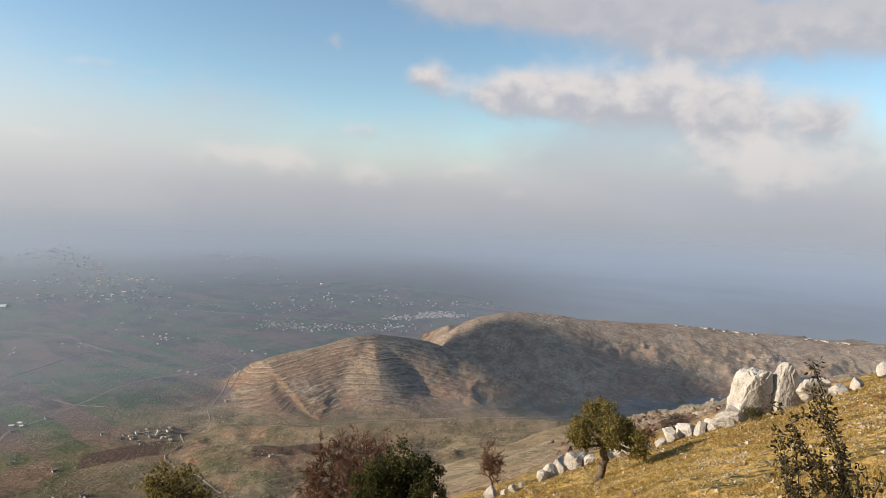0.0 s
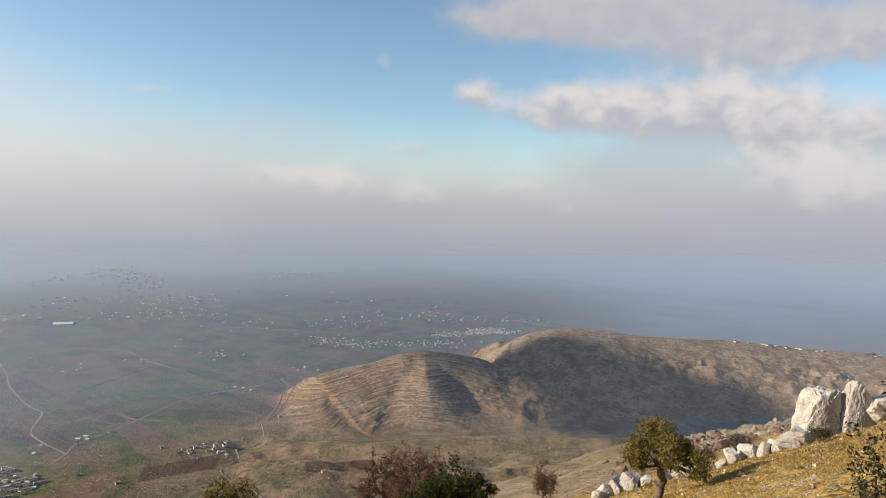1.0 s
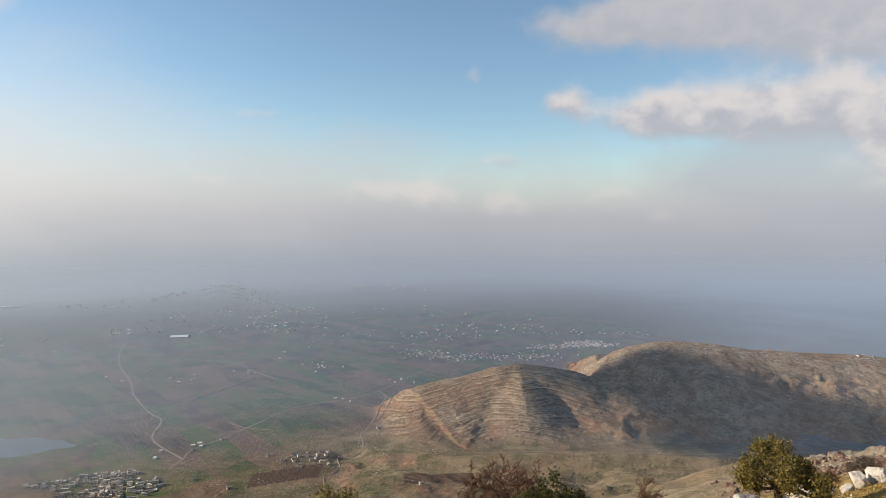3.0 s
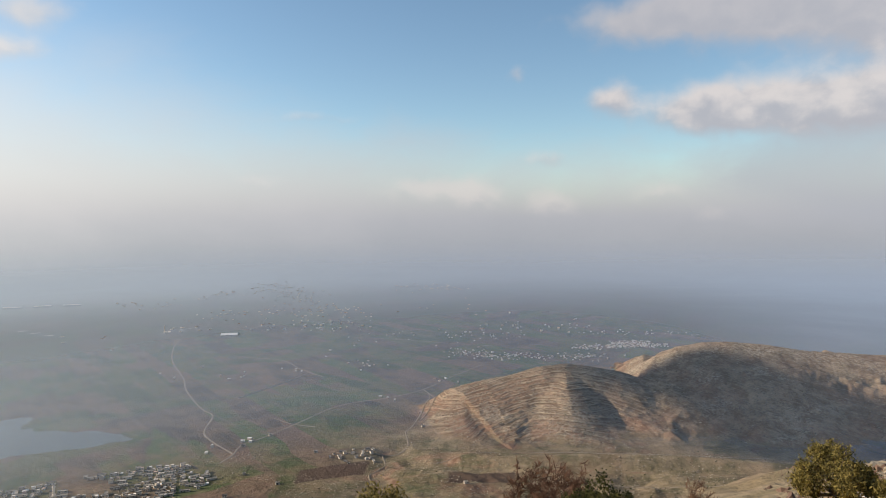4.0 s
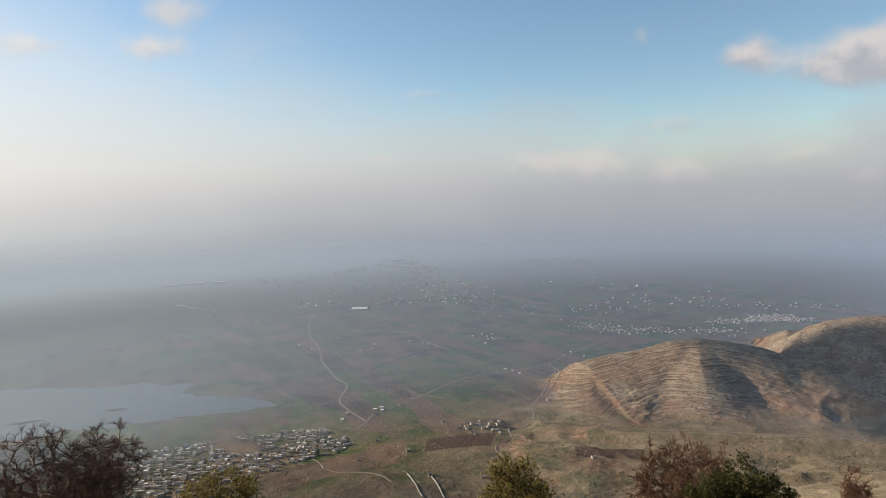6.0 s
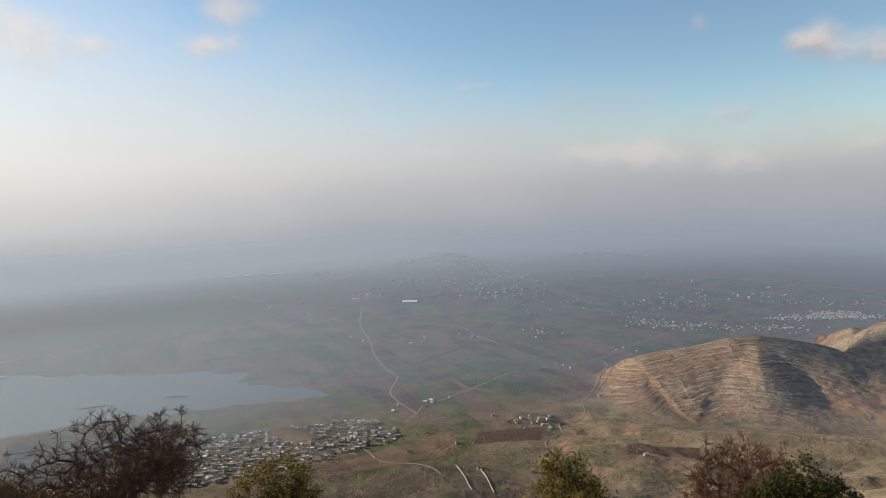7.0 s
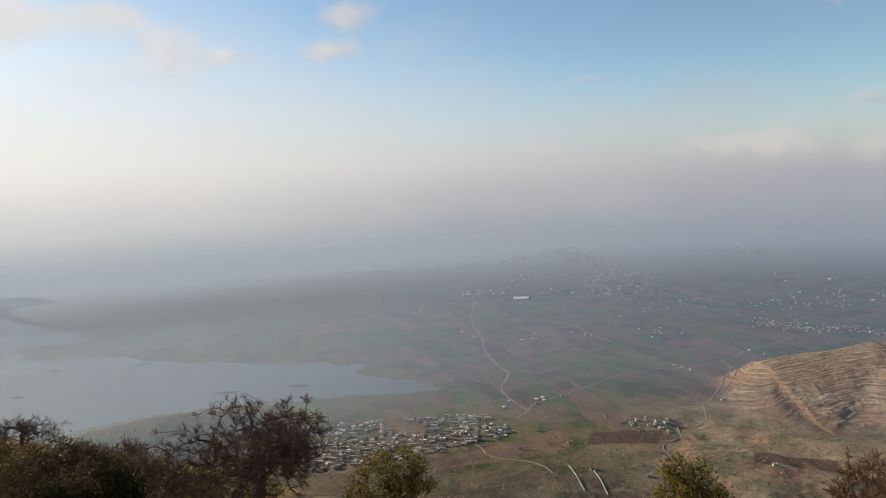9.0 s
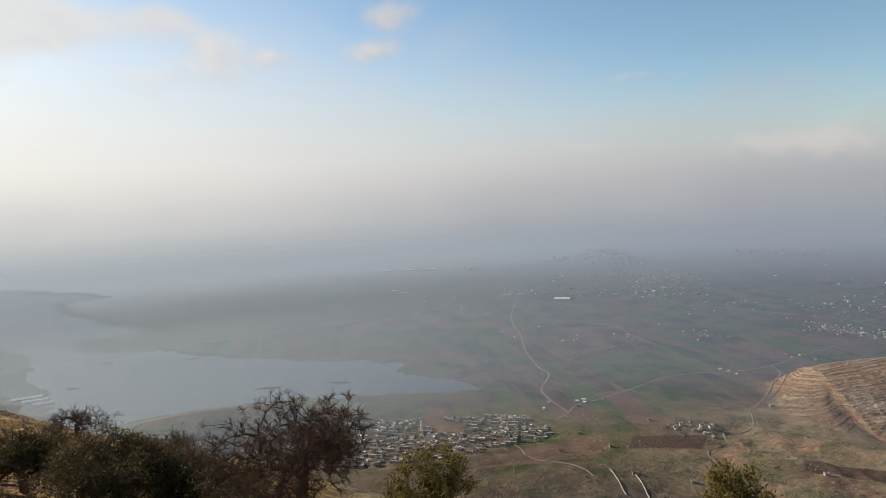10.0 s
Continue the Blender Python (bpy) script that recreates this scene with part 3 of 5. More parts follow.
def build_ground():
    sides = np.concatenate([np.arange(-42, 86, 0.12), np.arange(86, 318, 4.0)])
    rings = np.concatenate([np.linspace(0.6, 14, 60), np.geomspace(14, 66, 130)[1:], np.geomspace(66, 600, 70)[1:], np.linspace(600, 840, 96)[1:], np.linspace(840, 1110, 180)[1:], np.linspace(1110, 1420, 80)[1:], np.geomspace(1420, 4960, 80)[1:]])
    a, r = np.meshgrid(np.radians(sides), rings, indexing="ij")
    x, y = -r * np.sin(a), r * np.cos(a)
    z, near, hill, steep, turf, red, plough = land(x, y, True)
    ns, nr = a.shape
    co = np.stack([x, y, z], -1).reshape(-1, 3)
    i = np.arange(ns)[:, None] * nr + np.arange(nr - 1)[None]
    j = ((np.arange(ns) + 1) % ns)[:, None] * nr + np.arange(nr - 1)[None]
    quads = np.stack([i, i + 1, j + 1, j], -1).reshape(-1, 4)
    me = bpy.data.meshes.new("ground")
    me.vertices.add(len(co)), me.loops.add(quads.size), me.polygons.add(len(quads))
    me.vertices.foreach_set("co", co.ravel())
    me.loops.foreach_set("vertex_index", quads[:, ::-1].ravel())
    me.polygons.foreach_set("loop_start", np.arange(0, quads.size, 4))
    me.polygons.foreach_set("use_smooth", np.ones(len(quads), bool))
    me.update(calc_edges=True)
    me.validate()
    for name, values in (("near", near), ("hill", hill), ("steep", steep), ("turf", turf), ("red", red), ("plough", plough)):
        me.attributes.new(name, "FLOAT", "POINT").data.foreach_set("value", values.ravel().astype(np.float32))
    me.materials.append(ground_cover)
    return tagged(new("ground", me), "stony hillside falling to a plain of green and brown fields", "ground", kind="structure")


build_ground()


def disc(name, z, inner, outer, mat, lo, hi, rings=24, turn=3.0, lift=None):
    sides = np.radians(np.arange(lo, hi + turn / 2, turn))
    rr = np.geomspace(inner, outer, rings)
    verts = [(-r * math.sin(a), r * math.cos(a), z + (float(lift(r)) if lift else 0.0)) for a in sides for r in rr]
    faces = [(i * rings + k, i * rings + k + 1, (i + 1) * rings + k + 1, (i + 1) * rings + k) for i in range(len(sides) - 1) for k in range(rings - 1)]
    return mesh_object(name, verts, faces, mat)


def lake_sheet():
    """Still water that runs a little way under the banks."""
    sides, far = np.radians(np.arange(40, 96, 0.5)), np.geomspace(900, 4100, 130)
    a, r = np.meshgrid(sides, far, indexing="ij")
    x, y = -r * np.sin(a), r * np.cos(a)
    wet, k = in_lake(x, y) > -40, len(far)
    verts = np.stack([x, y, np.full_like(x, PLAIN - 1.2)], -1).reshape(-1, 3)
    cells = wet[:-1, :-1] | wet[1:, :-1] | wet[:-1, 1:] | wet[1:, 1:]
    faces = [(i * k + j, i * k + j + 1, (i + 1) * k + j + 1, (i + 1) * k + j) for i, j in zip(*np.nonzero(cells))]
    return tagged(mesh_object("lake", verts.tolist(), faces, lake_water), "still grey-blue lake in the misty plain", "lake", kind="structure")


lake_sheet()
tagged(disc("mist", PLAIN + 4.5, 780, 4955, mist, -60, 110, 60, lift=rise), "pale sheet standing in for mist over the plain", "mist", kind="structure")


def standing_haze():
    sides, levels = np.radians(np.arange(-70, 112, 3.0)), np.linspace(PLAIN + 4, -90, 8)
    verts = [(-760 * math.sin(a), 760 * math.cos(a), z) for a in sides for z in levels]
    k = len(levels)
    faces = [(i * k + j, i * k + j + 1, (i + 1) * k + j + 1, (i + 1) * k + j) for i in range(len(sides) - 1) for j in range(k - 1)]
    return tagged(mesh_object("haze", verts, faces, thin_haze), "faint upright sheet standing in for haze before the hills", "mist", kind="structure")


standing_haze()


# ---- trees, shrubs and stones on the mountain's edge ----
def crest(x, y, rise):
    """Height over the ground at (x, y) of what the eye sees at that many degrees above the horizon."""
    return EYE + (math.hypot(x, y) - ARM) * math.tan(radians(rise)) - height(x, y)


def tubes(segs, sides=4):
    """Tapered tubes for (from, to, radius, radius)."""
    a, b = np.array([s[0] for s in segs]), np.array([s[1] for s in segs])
    ra, rb = np.array([s[2] for s in segs]), np.array([s[3] for s in segs])
    d = b - a
    d /= np.linalg.norm(d, axis=1, keepdims=True) + 1e-9
    ref = np.where(np.abs(d[:, 2:3]) > 0.9, [[1.0, 0, 0]], [[0, 0, 1.0]])
    u = np.cross(d, ref)
    u /= np.linalg.norm(u, axis=1, keepdims=True)
    v = np.cross(d, u)
    ang = np.arange(sides) * 2 * math.pi / sides
    ring = np.cos(ang)[None, :, None] * u[:, None] + np.sin(ang)[None, :, None] * v[:, None]
    low, high = a[:, None] + ring * ra[:, None, None], b[:, None] + ring * rb[:, None, None]
    verts = np.concatenate([low, high], 1).reshape(-1, 3)
    base = (np.arange(len(segs)) * 2 * sides)[:, None]
    k = np.arange(sides)
    faces = np.stack([base + k, base + (k + 1) % sides, base + sides + (k + 1) % sides, base + sides + k], -1).reshape(-1, 4)
    return verts, faces


def leaves(rng, centres, each, reach, long, wide):
    """Small folded leaves scattered round the centres."""
    n = len(centres) * each
    c = np.repeat(np.array(centres), each, 0) + rng.normal(0, reach, (n, 3))
    d = rng.normal(0, 1, (n, 3)) + [0, 0, 0.35]
    d /= np.linalg.norm(d, axis=1, keepdims=True)
    s = np.cross(d, rng.normal(0, 1, (n, 3)))
    s /= np.linalg.norm(s, axis=1, keepdims=True)
    size = rng.uniform(0.65, 1.25, (n, 1))
    up = np.cross(s, d) * wide * 0.25
    tip, mid = c + d * long * size, c + d * long * 0.5 * size
    verts = np.stack([c, mid + s * wide * 0.5 * size + up, tip, mid - s * wide * 0.5 * size + up], 1).reshape(-1, 3)
    k = np.arange(n)[:, None] * 4
    faces = np.concatenate([k + [[0, 1, 2]], k + [[0, 2, 3]]]).tolist()
    return verts, faces


def grow(rng, width, tall, fork, points, lobes=6, lean=(0.0, 0.0), flat=1.0, trunk_r=0.09, stride=0.16, bend=0.25, shell=0.5, stems=1, low=0.0, clump=1.0, stray=(), floor=0.55):
    """A tree that reaches for points in a lobed crown: trunk and limb segments, and the tips. fork: height of the first limbs."""
    # the crown: a few overlapping lobes with gaps between them
    half, crown = width / 2, tall - fork * (1 - low)
    mids = []
    for k in range(lobes):
        a, q = 2 * math.pi * (k + rng.uniform(-0.3, 0.3)) / lobes, rng.uniform(0.35, 0.75)
        mids.append((half * q * math.cos(a), half * q * math.sin(a), tall - crown * rng.uniform(0.35, 0.72), clump * half * rng.uniform(0.30, 0.55), crown * rng.uniform(0.25, 0.42) * flat))
    mids.append((0, 0, tall - crown * 0.42, clump * half * 0.55, crown * 0.42))
    goals = []
    while len(goals) < points:
        cx, cy, cz, rx, rz = mids[int(rng.integers(len(mids)))]
        d = rng.normal(0, 1, 3)
        d /= np.linalg.norm(d)
        d *= rng.uniform(0, 1) ** shell
        p = np.array([cx + d[0] * rx, cy + d[1] * rx, cz + d[2] * rz])
        if p[2] > fork * floor:
            goals.append(p + np.array([lean[0], lean[1], 0]) * tall)
    goals += [np.array(p) for p in stray]
    points = len(goals)
    nodes, parent = [], []
    for s in range(stems):
        p = np.array([rng.normal(0, 0.08), rng.normal(0, 0.08), 0.0]) * (stems > 1)
        nodes.append(p), parent.append(-1)
        way = np.array([lean[0] * tall, lean[1] * tall, fork]) + (rng.normal(0, 0.25, 3) * fork * [1, 1, 0] if stems > 1 else 0)
        k = max(3, int(fork / 0.25))
        for i in range(k):
            p = p + way / k + rng.normal(0, 0.05 * fork / k * 3, 3) * [1, 1, 0.2]
            nodes.append(p), parent.append(len(nodes) - 2)
    ends = len(nodes)
    store = np.zeros((points * 40 + 200, 3))
    store[:ends] = nodes
    cost = np.zeros(len(store))
    cost[:ends] = [0.6 * (fork - n[2]) if n[2] < fork * 0.75 else 0.0 for n in nodes]
    top = store[ends - 1].copy()
    goals.sort(key=lambda g: np.linalg.norm(g - top))
    count, tips = ends, []
    for g in goals:
        dist = np.linalg.norm(store[:count] - g, axis=1) + cost[:count]
        i = int(dist.argmin())
        p, gap = store[i].copy(), np.linalg.norm(g - store[i])
        steps = int(np.clip(gap / stride, 1, 12))
        sag = rng.normal(0, bend * gap, 3)
        start = p.copy()
        for k in range(steps):
            u = (k + 1) / steps
            q = start + (g - start) * u + sag * u * (1 - u) + rng.normal(0, 0.06 * gap / steps, 3)
            if count >= len(store):
                break
            store[count] = q
            parent.append(i)
            cost[count] = cost[i] + 0.06 * gap / steps
            i, count = count, count + 1
        tips.append(i)
    load = np.zeros(count)
    for i in tips:
        load[i] += 1
    for i in range(count - 1, -1, -1):
        if parent[i] >= 0:
            load[parent[i]] += load[i]
    r = trunk_r * (np.maximum(load, 1) / max(load.max(), 1)) ** 0.46
    segs = [(store[parent[i]], store[i], r[parent[i]] if parent[i] >= ends or i < ends else min(r[parent[i]], r[i] * 1.25), r[i]) for i in range(count) if parent[i] >= 0]
    own = [i for i in range(count) if parent[i] >= 0]
    trunk = [s for s, i in zip(segs, own) if i < ends]
    root = list(range(count))
    for i in range(ends, count):
        root[i] = i if parent[i] < ends else root[parent[i]]
    limbs = {}
    for s, i in zip(segs, own):
        if i >= ends:
            limbs.setdefault(root[i], [[], [], []])[0].append(s)
    for i in tips:
        limbs[root[i]][1].append(store[i]), limbs[root[i]][2].append(store[i] - store[parent[i]])
    return trunk, list(limbs.values()), [store[i] for i in tips]


def twigs(rng, tips, ways, each, long, r):
    """Sprays of fine twigs at the tips."""
    out = []
    for p, d in zip(tips, ways):
        d = d / (np.linalg.norm(d) + 1e-9)
        for _ in range(each):
            e = d * 0.8 + rng.normal(0, 0.65, 3) + [0, 0, 0.15]
            q = p + e / np.linalg.norm(e) * long * rng.uniform(0.4, 1.0)
            f = e + rng.normal(0, 0.8, 3)
            q2 = q + f / np.linalg.norm(f) * long * rng.uniform(0.3, 0.7)
            out.append((p, q, r, r * 0.8)), out.append((q, q2, r * 0.8, r * 0.55))
            g = e + rng.normal(0, 1.0, 3)
            m = (p + q) / 2
            out.append((m, m + g / np.linalg.norm(g) * long * 0.5, r * 0.7, r * 0.5))
    return out


def plant(name, label, category, side, far, width, tall, seed, fork=0.6, points=300, bark_mat=None, leaf=None, each=0, reach=0.1, leaf_long=0.06, leaf_wide=0.02,
          twig=0.004, sprays=0, spray_long=0.2, sink=0.05, twig_mat=None, cap=0.62, **how):
    """A tree or shrub that stands on the ground."""
    rng = np.random.default_rng(seed)
    x, y = polar(side, far)
    tall = tall if tall > 0 else crest(x, y, tall) + sink
    trunk, limbs, tips = grow(rng, width, tall, min(fork, cap * tall), points, **how)
    base = new(name)
    base.matrix_world = pose(x, y, height(x, y) - sink)
    thick = lambda group: [(a, b, max(r0, twig), max(r1, twig)) for a, b, r0, r1 in group]
    each_stem = len(trunk) // how.get("stems", 1)
    for k in range(0, len(trunk), each_stem):
        v, f = tubes(thick(trunk[k:k + each_stem]), 8)
        mesh_object("trunk", v.tolist(), f.tolist(), bark_mat or bark, True, base)
    for limb, ends, ways in limbs:
        v, f = tubes(thick(limb) + (twigs(rng, ends, ways, sprays, spray_long, twig) if sprays else []), 4)
        mesh_object("branch", v.tolist(), f.tolist(), twig_mat or bark_mat or bark, True, base)
    if leaf:
        v, f = leaves(rng, tips, each, reach, leaf_long, leaf_wide)
        mesh_object("crown", v.tolist(), f, leaf, False, base)
    return tagged(base, label, category)


# long thin shoots on the almond's open side
stray_rng = np.random.default_rng(5)
ALMOND_STRAY = [(-0.515 * u - 0.3 * v, -0.857 * u + 0.2 * v, 4.35 + 0.55 * s) for u, v, s in zip(stray_rng.uniform(1.5, 2.6, 34), stray_rng.normal(0, 1, 34), stray_rng.uniform(-0.9, 1.2, 34))]
almond_bark = plain_material("almond_bark", (0.040, 0.024, 0.017), (0.165, 0.098, 0.070), 4.0, 0.8, 0.3, 0.02)
OLIVE = dict(leaf=olive_leaf, shell=0.35, bend=0.3)
plant("olive_tree", "small leaning olive tree with a rounded grey-green crown on the meadow", "tree", -14.2, 27.5, 4.3, -16.7, 17, 1.05, 330, lean=(0.10, 0.0), trunk_r=0.16, lobes=7, low=0.0, clump=0.55, floor=1.3, flat=0.62,
      each=48, reach=0.10, leaf_long=0.13, leaf_wide=0.05, twig=0.008, **OLIVE)
plant("olive_tree", "olive bush with a dense yellow-green crown below the edge", "tree", 23.0, 14.0, 2.2, -22.2, 12, 2.8, 340, each=85, reach=0.09, leaf_long=0.10, leaf_wide=0.036, trunk_r=0.1, lobes=8, low=0.6, **OLIVE)
plant("olive_tree", "olive bush with a dense golden-green crown beside a bare tree", "tree", 48.3, 18.0, 3.1, -21.5, 13, 3.4, 360, each=85, reach=0.09, leaf_long=0.10, leaf_wide=0.036, trunk_r=0.1, lobes=8, low=0.6, **OLIVE)
plant("oak_tree", "dark evergreen oak with a dense rounded crown and several stems", "tree", 3.0, 20.0, 2.75, -20.7, 14, 2.4, 330, stems=2, each=85, reach=0.09, leaf_long=0.09, leaf_wide=0.05,
      leaf=oak_leaf, trunk_r=0.09, lobes=7, shell=0.35, low=0.35)
BARE = dict(shell=0.7, bend=0.5, low=0.55)
plant("hawthorn_tree", "bare red-brown hawthorn with a wide fine-twigged crown", "tree", 7.2, 22.0, 3.8, -19.5, 21, 2.4, 560, red_twig, twig=0.0095, sprays=7, spray_long=0.26, trunk_r=0.10, lobes=8, **BARE)
plant("hawthorn_tree", "small bare reddish tree at the end of a row of stones", "tree", -5.2, 38.0, 1.9, -20.6, 22, 0.9, 200, red_twig, twig=0.008, sprays=5, spray_long=0.28, trunk_r=0.07, stems=2, **BARE)
plant("almond_tree", "wide gnarled bare tree with dark grey branches", "tree", 58.3, 17.0, 4.2, -15.3, 23, 3.9, 1000, almond_bark, twig=0.0056, sprays=7, spray_long=0.19, trunk_r=0.15, lobes=10, stride=0.12,
      cap=0.72, clump=1.1, shell=0.55, bend=0.22, low=0.30, floor=0.82, stray=ALMOND_STRAY)
plant("bare_shrub", "bare shrub with pale sunlit stems", "shrub", 41.6, 16.0, 1.7, -22.8, 24, 2.6, 130, plain_material("pale_stem", (0.24, 0.16, 0.11), (0.46, 0.34, 0.25), 3.0), twig=0.006, sprays=4, spray_long=0.2, stems=4, trunk_r=0.03, **BARE)
plant("bare_shrub", "low bare red-brown shrub beside pale rocks", "shrub", -17.9, 43.0, 2.2, -18.0, 25, 0.4, 130, red_twig, twig=0.009, sprays=4, spray_long=0.25, trunk_r=0.05, stems=3, **BARE)
plant("bare_tree", "small dark bare tree beside the pale rocks", "tree", -20.8, 44.0, 2.4, -17.0, 26, 0.6, 130, grey_bark, twig=0.010, sprays=4, spray_long=0.3, lean=(-0.2, 0), trunk_r=0.09, **BARE)
plant("low_shrub", "low dark green shrub at the foot of the boulders", "shrub", -26.2, 33.5, 1.1, 0.8, 27, 0.2, 70, leaf=oak_leaf, each=30, reach=0.07, leaf_long=0.06, leaf_wide=0.03, stems=3, trunk_r=0.03)
# the wooded knoll, its backlit shade put into the leaf colour
SHADE = dict(leaf=painted_shade_leaf, leaf_long=0.11, leaf_wide=0.045, shell=0.4, low=0.4, twig=0.008)
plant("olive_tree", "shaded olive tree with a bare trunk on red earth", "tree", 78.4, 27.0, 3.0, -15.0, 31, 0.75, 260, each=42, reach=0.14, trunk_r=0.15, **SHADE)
plant("olive_tree", "broad olive tree with a dense shaded crown", "tree", 72.2, 24.0, 4.9, -16.6, 32, 1.2, 380, each=50, reach=0.17, trunk_r=0.16, lobes=8, **SHADE)
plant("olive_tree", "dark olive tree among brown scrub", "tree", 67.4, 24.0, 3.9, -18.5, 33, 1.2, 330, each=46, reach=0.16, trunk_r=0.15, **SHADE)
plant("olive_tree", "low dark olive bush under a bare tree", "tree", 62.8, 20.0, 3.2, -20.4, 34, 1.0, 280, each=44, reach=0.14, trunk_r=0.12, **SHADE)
plant("bare_tree", "small bare tree on the grassy knoll", "tree", 75.0, 50.0, 5.6, -13.8, 35, 1.0, 260, almond_bark, twig=0.012, sprays=3, spray_long=0.4, trunk_r=0.12, **BARE)
plant("bare_tree", "thin bare tree behind dark olives", "tree", 70.7, 44.0, 2.0, -16.5, 36, 1.3, 100, grey_bark, twig=0.012, sprays=4, spray_long=0.35, trunk_r=0.09, **BARE)
plant("hawthorn_tree", "small bare reddish tree behind dark olives", "tree", 68.4, 40.0, 2.6, -16.9, 37, 1.1, 200, red_twig, twig=0.011, sprays=4, spray_long=0.35, trunk_r=0.09, **BARE)
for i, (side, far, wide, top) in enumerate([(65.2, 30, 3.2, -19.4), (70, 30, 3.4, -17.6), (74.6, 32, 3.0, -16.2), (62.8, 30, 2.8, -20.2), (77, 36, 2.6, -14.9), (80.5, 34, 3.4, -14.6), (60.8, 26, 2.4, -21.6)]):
    plant("bramble", "tangled brown bramble on the knoll", "shrub", side, far, wide, top, 40 + i, 0.4, 170, red_twig, twig=0.009, sprays=4, spray_long=0.32, stems=3, trunk_r=0.05, leaf=painted_shade_leaf, each=9, reach=0.12,
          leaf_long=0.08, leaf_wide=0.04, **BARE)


def sprig(side, far, tip_side, tip_rise, tip_far, seed, shoots=15, spread=0.12, bare=0.35):
    """Thin leafy shoots of a shrub close by, leaning from the ground to a tip."""
    rng = np.random.default_rng(seed)
    x, y = polar(side, far)
    z = height(x, y) - 0.05
    tx, ty = polar(tip_side, tip_far)
    goal = np.array([tx - x, ty + ARM - y, EYE + tip_far * math.tan(radians(tip_rise)) - z])
    segs, tips = [], []
    for s in range(shoots):
        p = np.array([rng.normal(0, 0.03), rng.normal(0, 0.03), 0.0])
        end = goal * (rng.uniform(0.62, 0.95) if s > 1 else rng.uniform(0.96, 1.02)) + rng.normal(0, spread, 3)
        start, bow = p.copy(), rng.normal(0, 0.06, 3) + [0, 0, -0.04]
        for k in range(24):
            u = (k + 1) / 24
            q = start + (end - start) * u + bow * 4 * u * (1 - u) + rng.normal(0, 0.006, 3)
            segs.append((p, q, 0.013 * (1 - k / 27), 0.013 * (1 - (k + 1) / 27)))
            d = (q - p) / np.linalg.norm(q - p)
            p = q
            if u > bare:
                tips.append(p)
                for _ in range(2 if u < 0.85 else 1):
                    e = p + (d * 0.8 + rng.normal(0, 0.7, 3)) * rng.uniform(0.03, 0.08)
                    segs.append((p, e, 0.0035, 0.002)), tips.extend([e, (p + e) / 2])
    base = new("leafy_shrub")
    base.matrix_world = pose(x, y, z)
    v, f = tubes(segs, 5)
    mesh_object("stem", v.tolist(), f.tolist(), grey_bark, True, base)
    v, f = leaves(rng, tips, 12, 0.015, 0.027, 0.012)
    mesh_object("foliage", v.tolist(), f, shrub_leaf, False, base)
    return tagged(base, "thin-stemmed shrub with small olive-green leaves close by", "shrub")


shrub_leaf = leaf_material("shrub_leaf", (0.014, 0.013, 0.006), (0.085, 0.072, 0.028))
sprig(-34.0, 3.3, -28.6, -16.0, 3.5, 51, 8, 0.04, 0.22)
sprig(-38.5, 3.2, -31.2, -15.0, 3.6, 52, 7, 0.045, 0.25)
sprig(-33.0, 3.6, -30.8, -12.0, 3.7, 53, 1, 0.01, 0.84)

def boulder(name, label, side, far, wide, deep, tall, seed, turn=0.0, faces=None, sink=0.15, rough=0.05, tilt=0.0):
    """A weathered block with flattened faces, cracks and a broken crown."""
    rng = np.random.default_rng(seed)
    x, y = polar(side, far)
    tall = tall if tall > 0 else crest(x, y, tall) / (1 - sink)
    bm = bmesh.new()
    bmesh.ops.create_icosphere(bm, subdivisions=5 if faces else 4, radius=1.0)
    # a convex block cut by planes (each a direction and its distance), with worn edges
    cuts = [(Vector(n).normalized(), lim) for n, lim in faces] if faces else [(Vector(rng.normal(0, 1, 3)).normalized(), rng.uniform(0.62, 0.95)) for _ in range(12)]
    cuts += [(Vector(n), 1.0) for n in ((1, 0, 0), (-1, 0, 0), (0, 1, 0), (0, -1, 0), (0, 0, 1), (0, 0, -1))]
    shift = Vector(rng.uniform(-50, 50, 3))
    for v in bm.verts:
        d = v.co.normalized()
        p = d / sum((max(0.0, d.dot(n)) / lim) ** 26 for n, lim in cuts) ** (1 / 26)
        n = noise.fractal(p * 2.6 + shift, 0.6, 2.2, 6)
        crack = abs(noise.noise(Vector((p.x * 1.5, p.y * 1.5, p.z * 0.8)) + shift * 2))
        p *= 1 + rough * 1.5 * n - 0.13 * max(0.0, 1 - crack / 0.05)
        v.co = Vector((p.x * wide / 2, p.y * deep / 2, (p.z * 0.5 + 0.5) * tall))
    me = bpy.data.meshes.new(name)
    bm.to_mesh(me), bm.free()
    me.materials.append(limestone)
    ob = new(name, me)
    ob.matrix_world = pose(x, y, height(x, y) - sink * tall, 0, tilt, turn)
    return tagged(ob, label, "boulder")


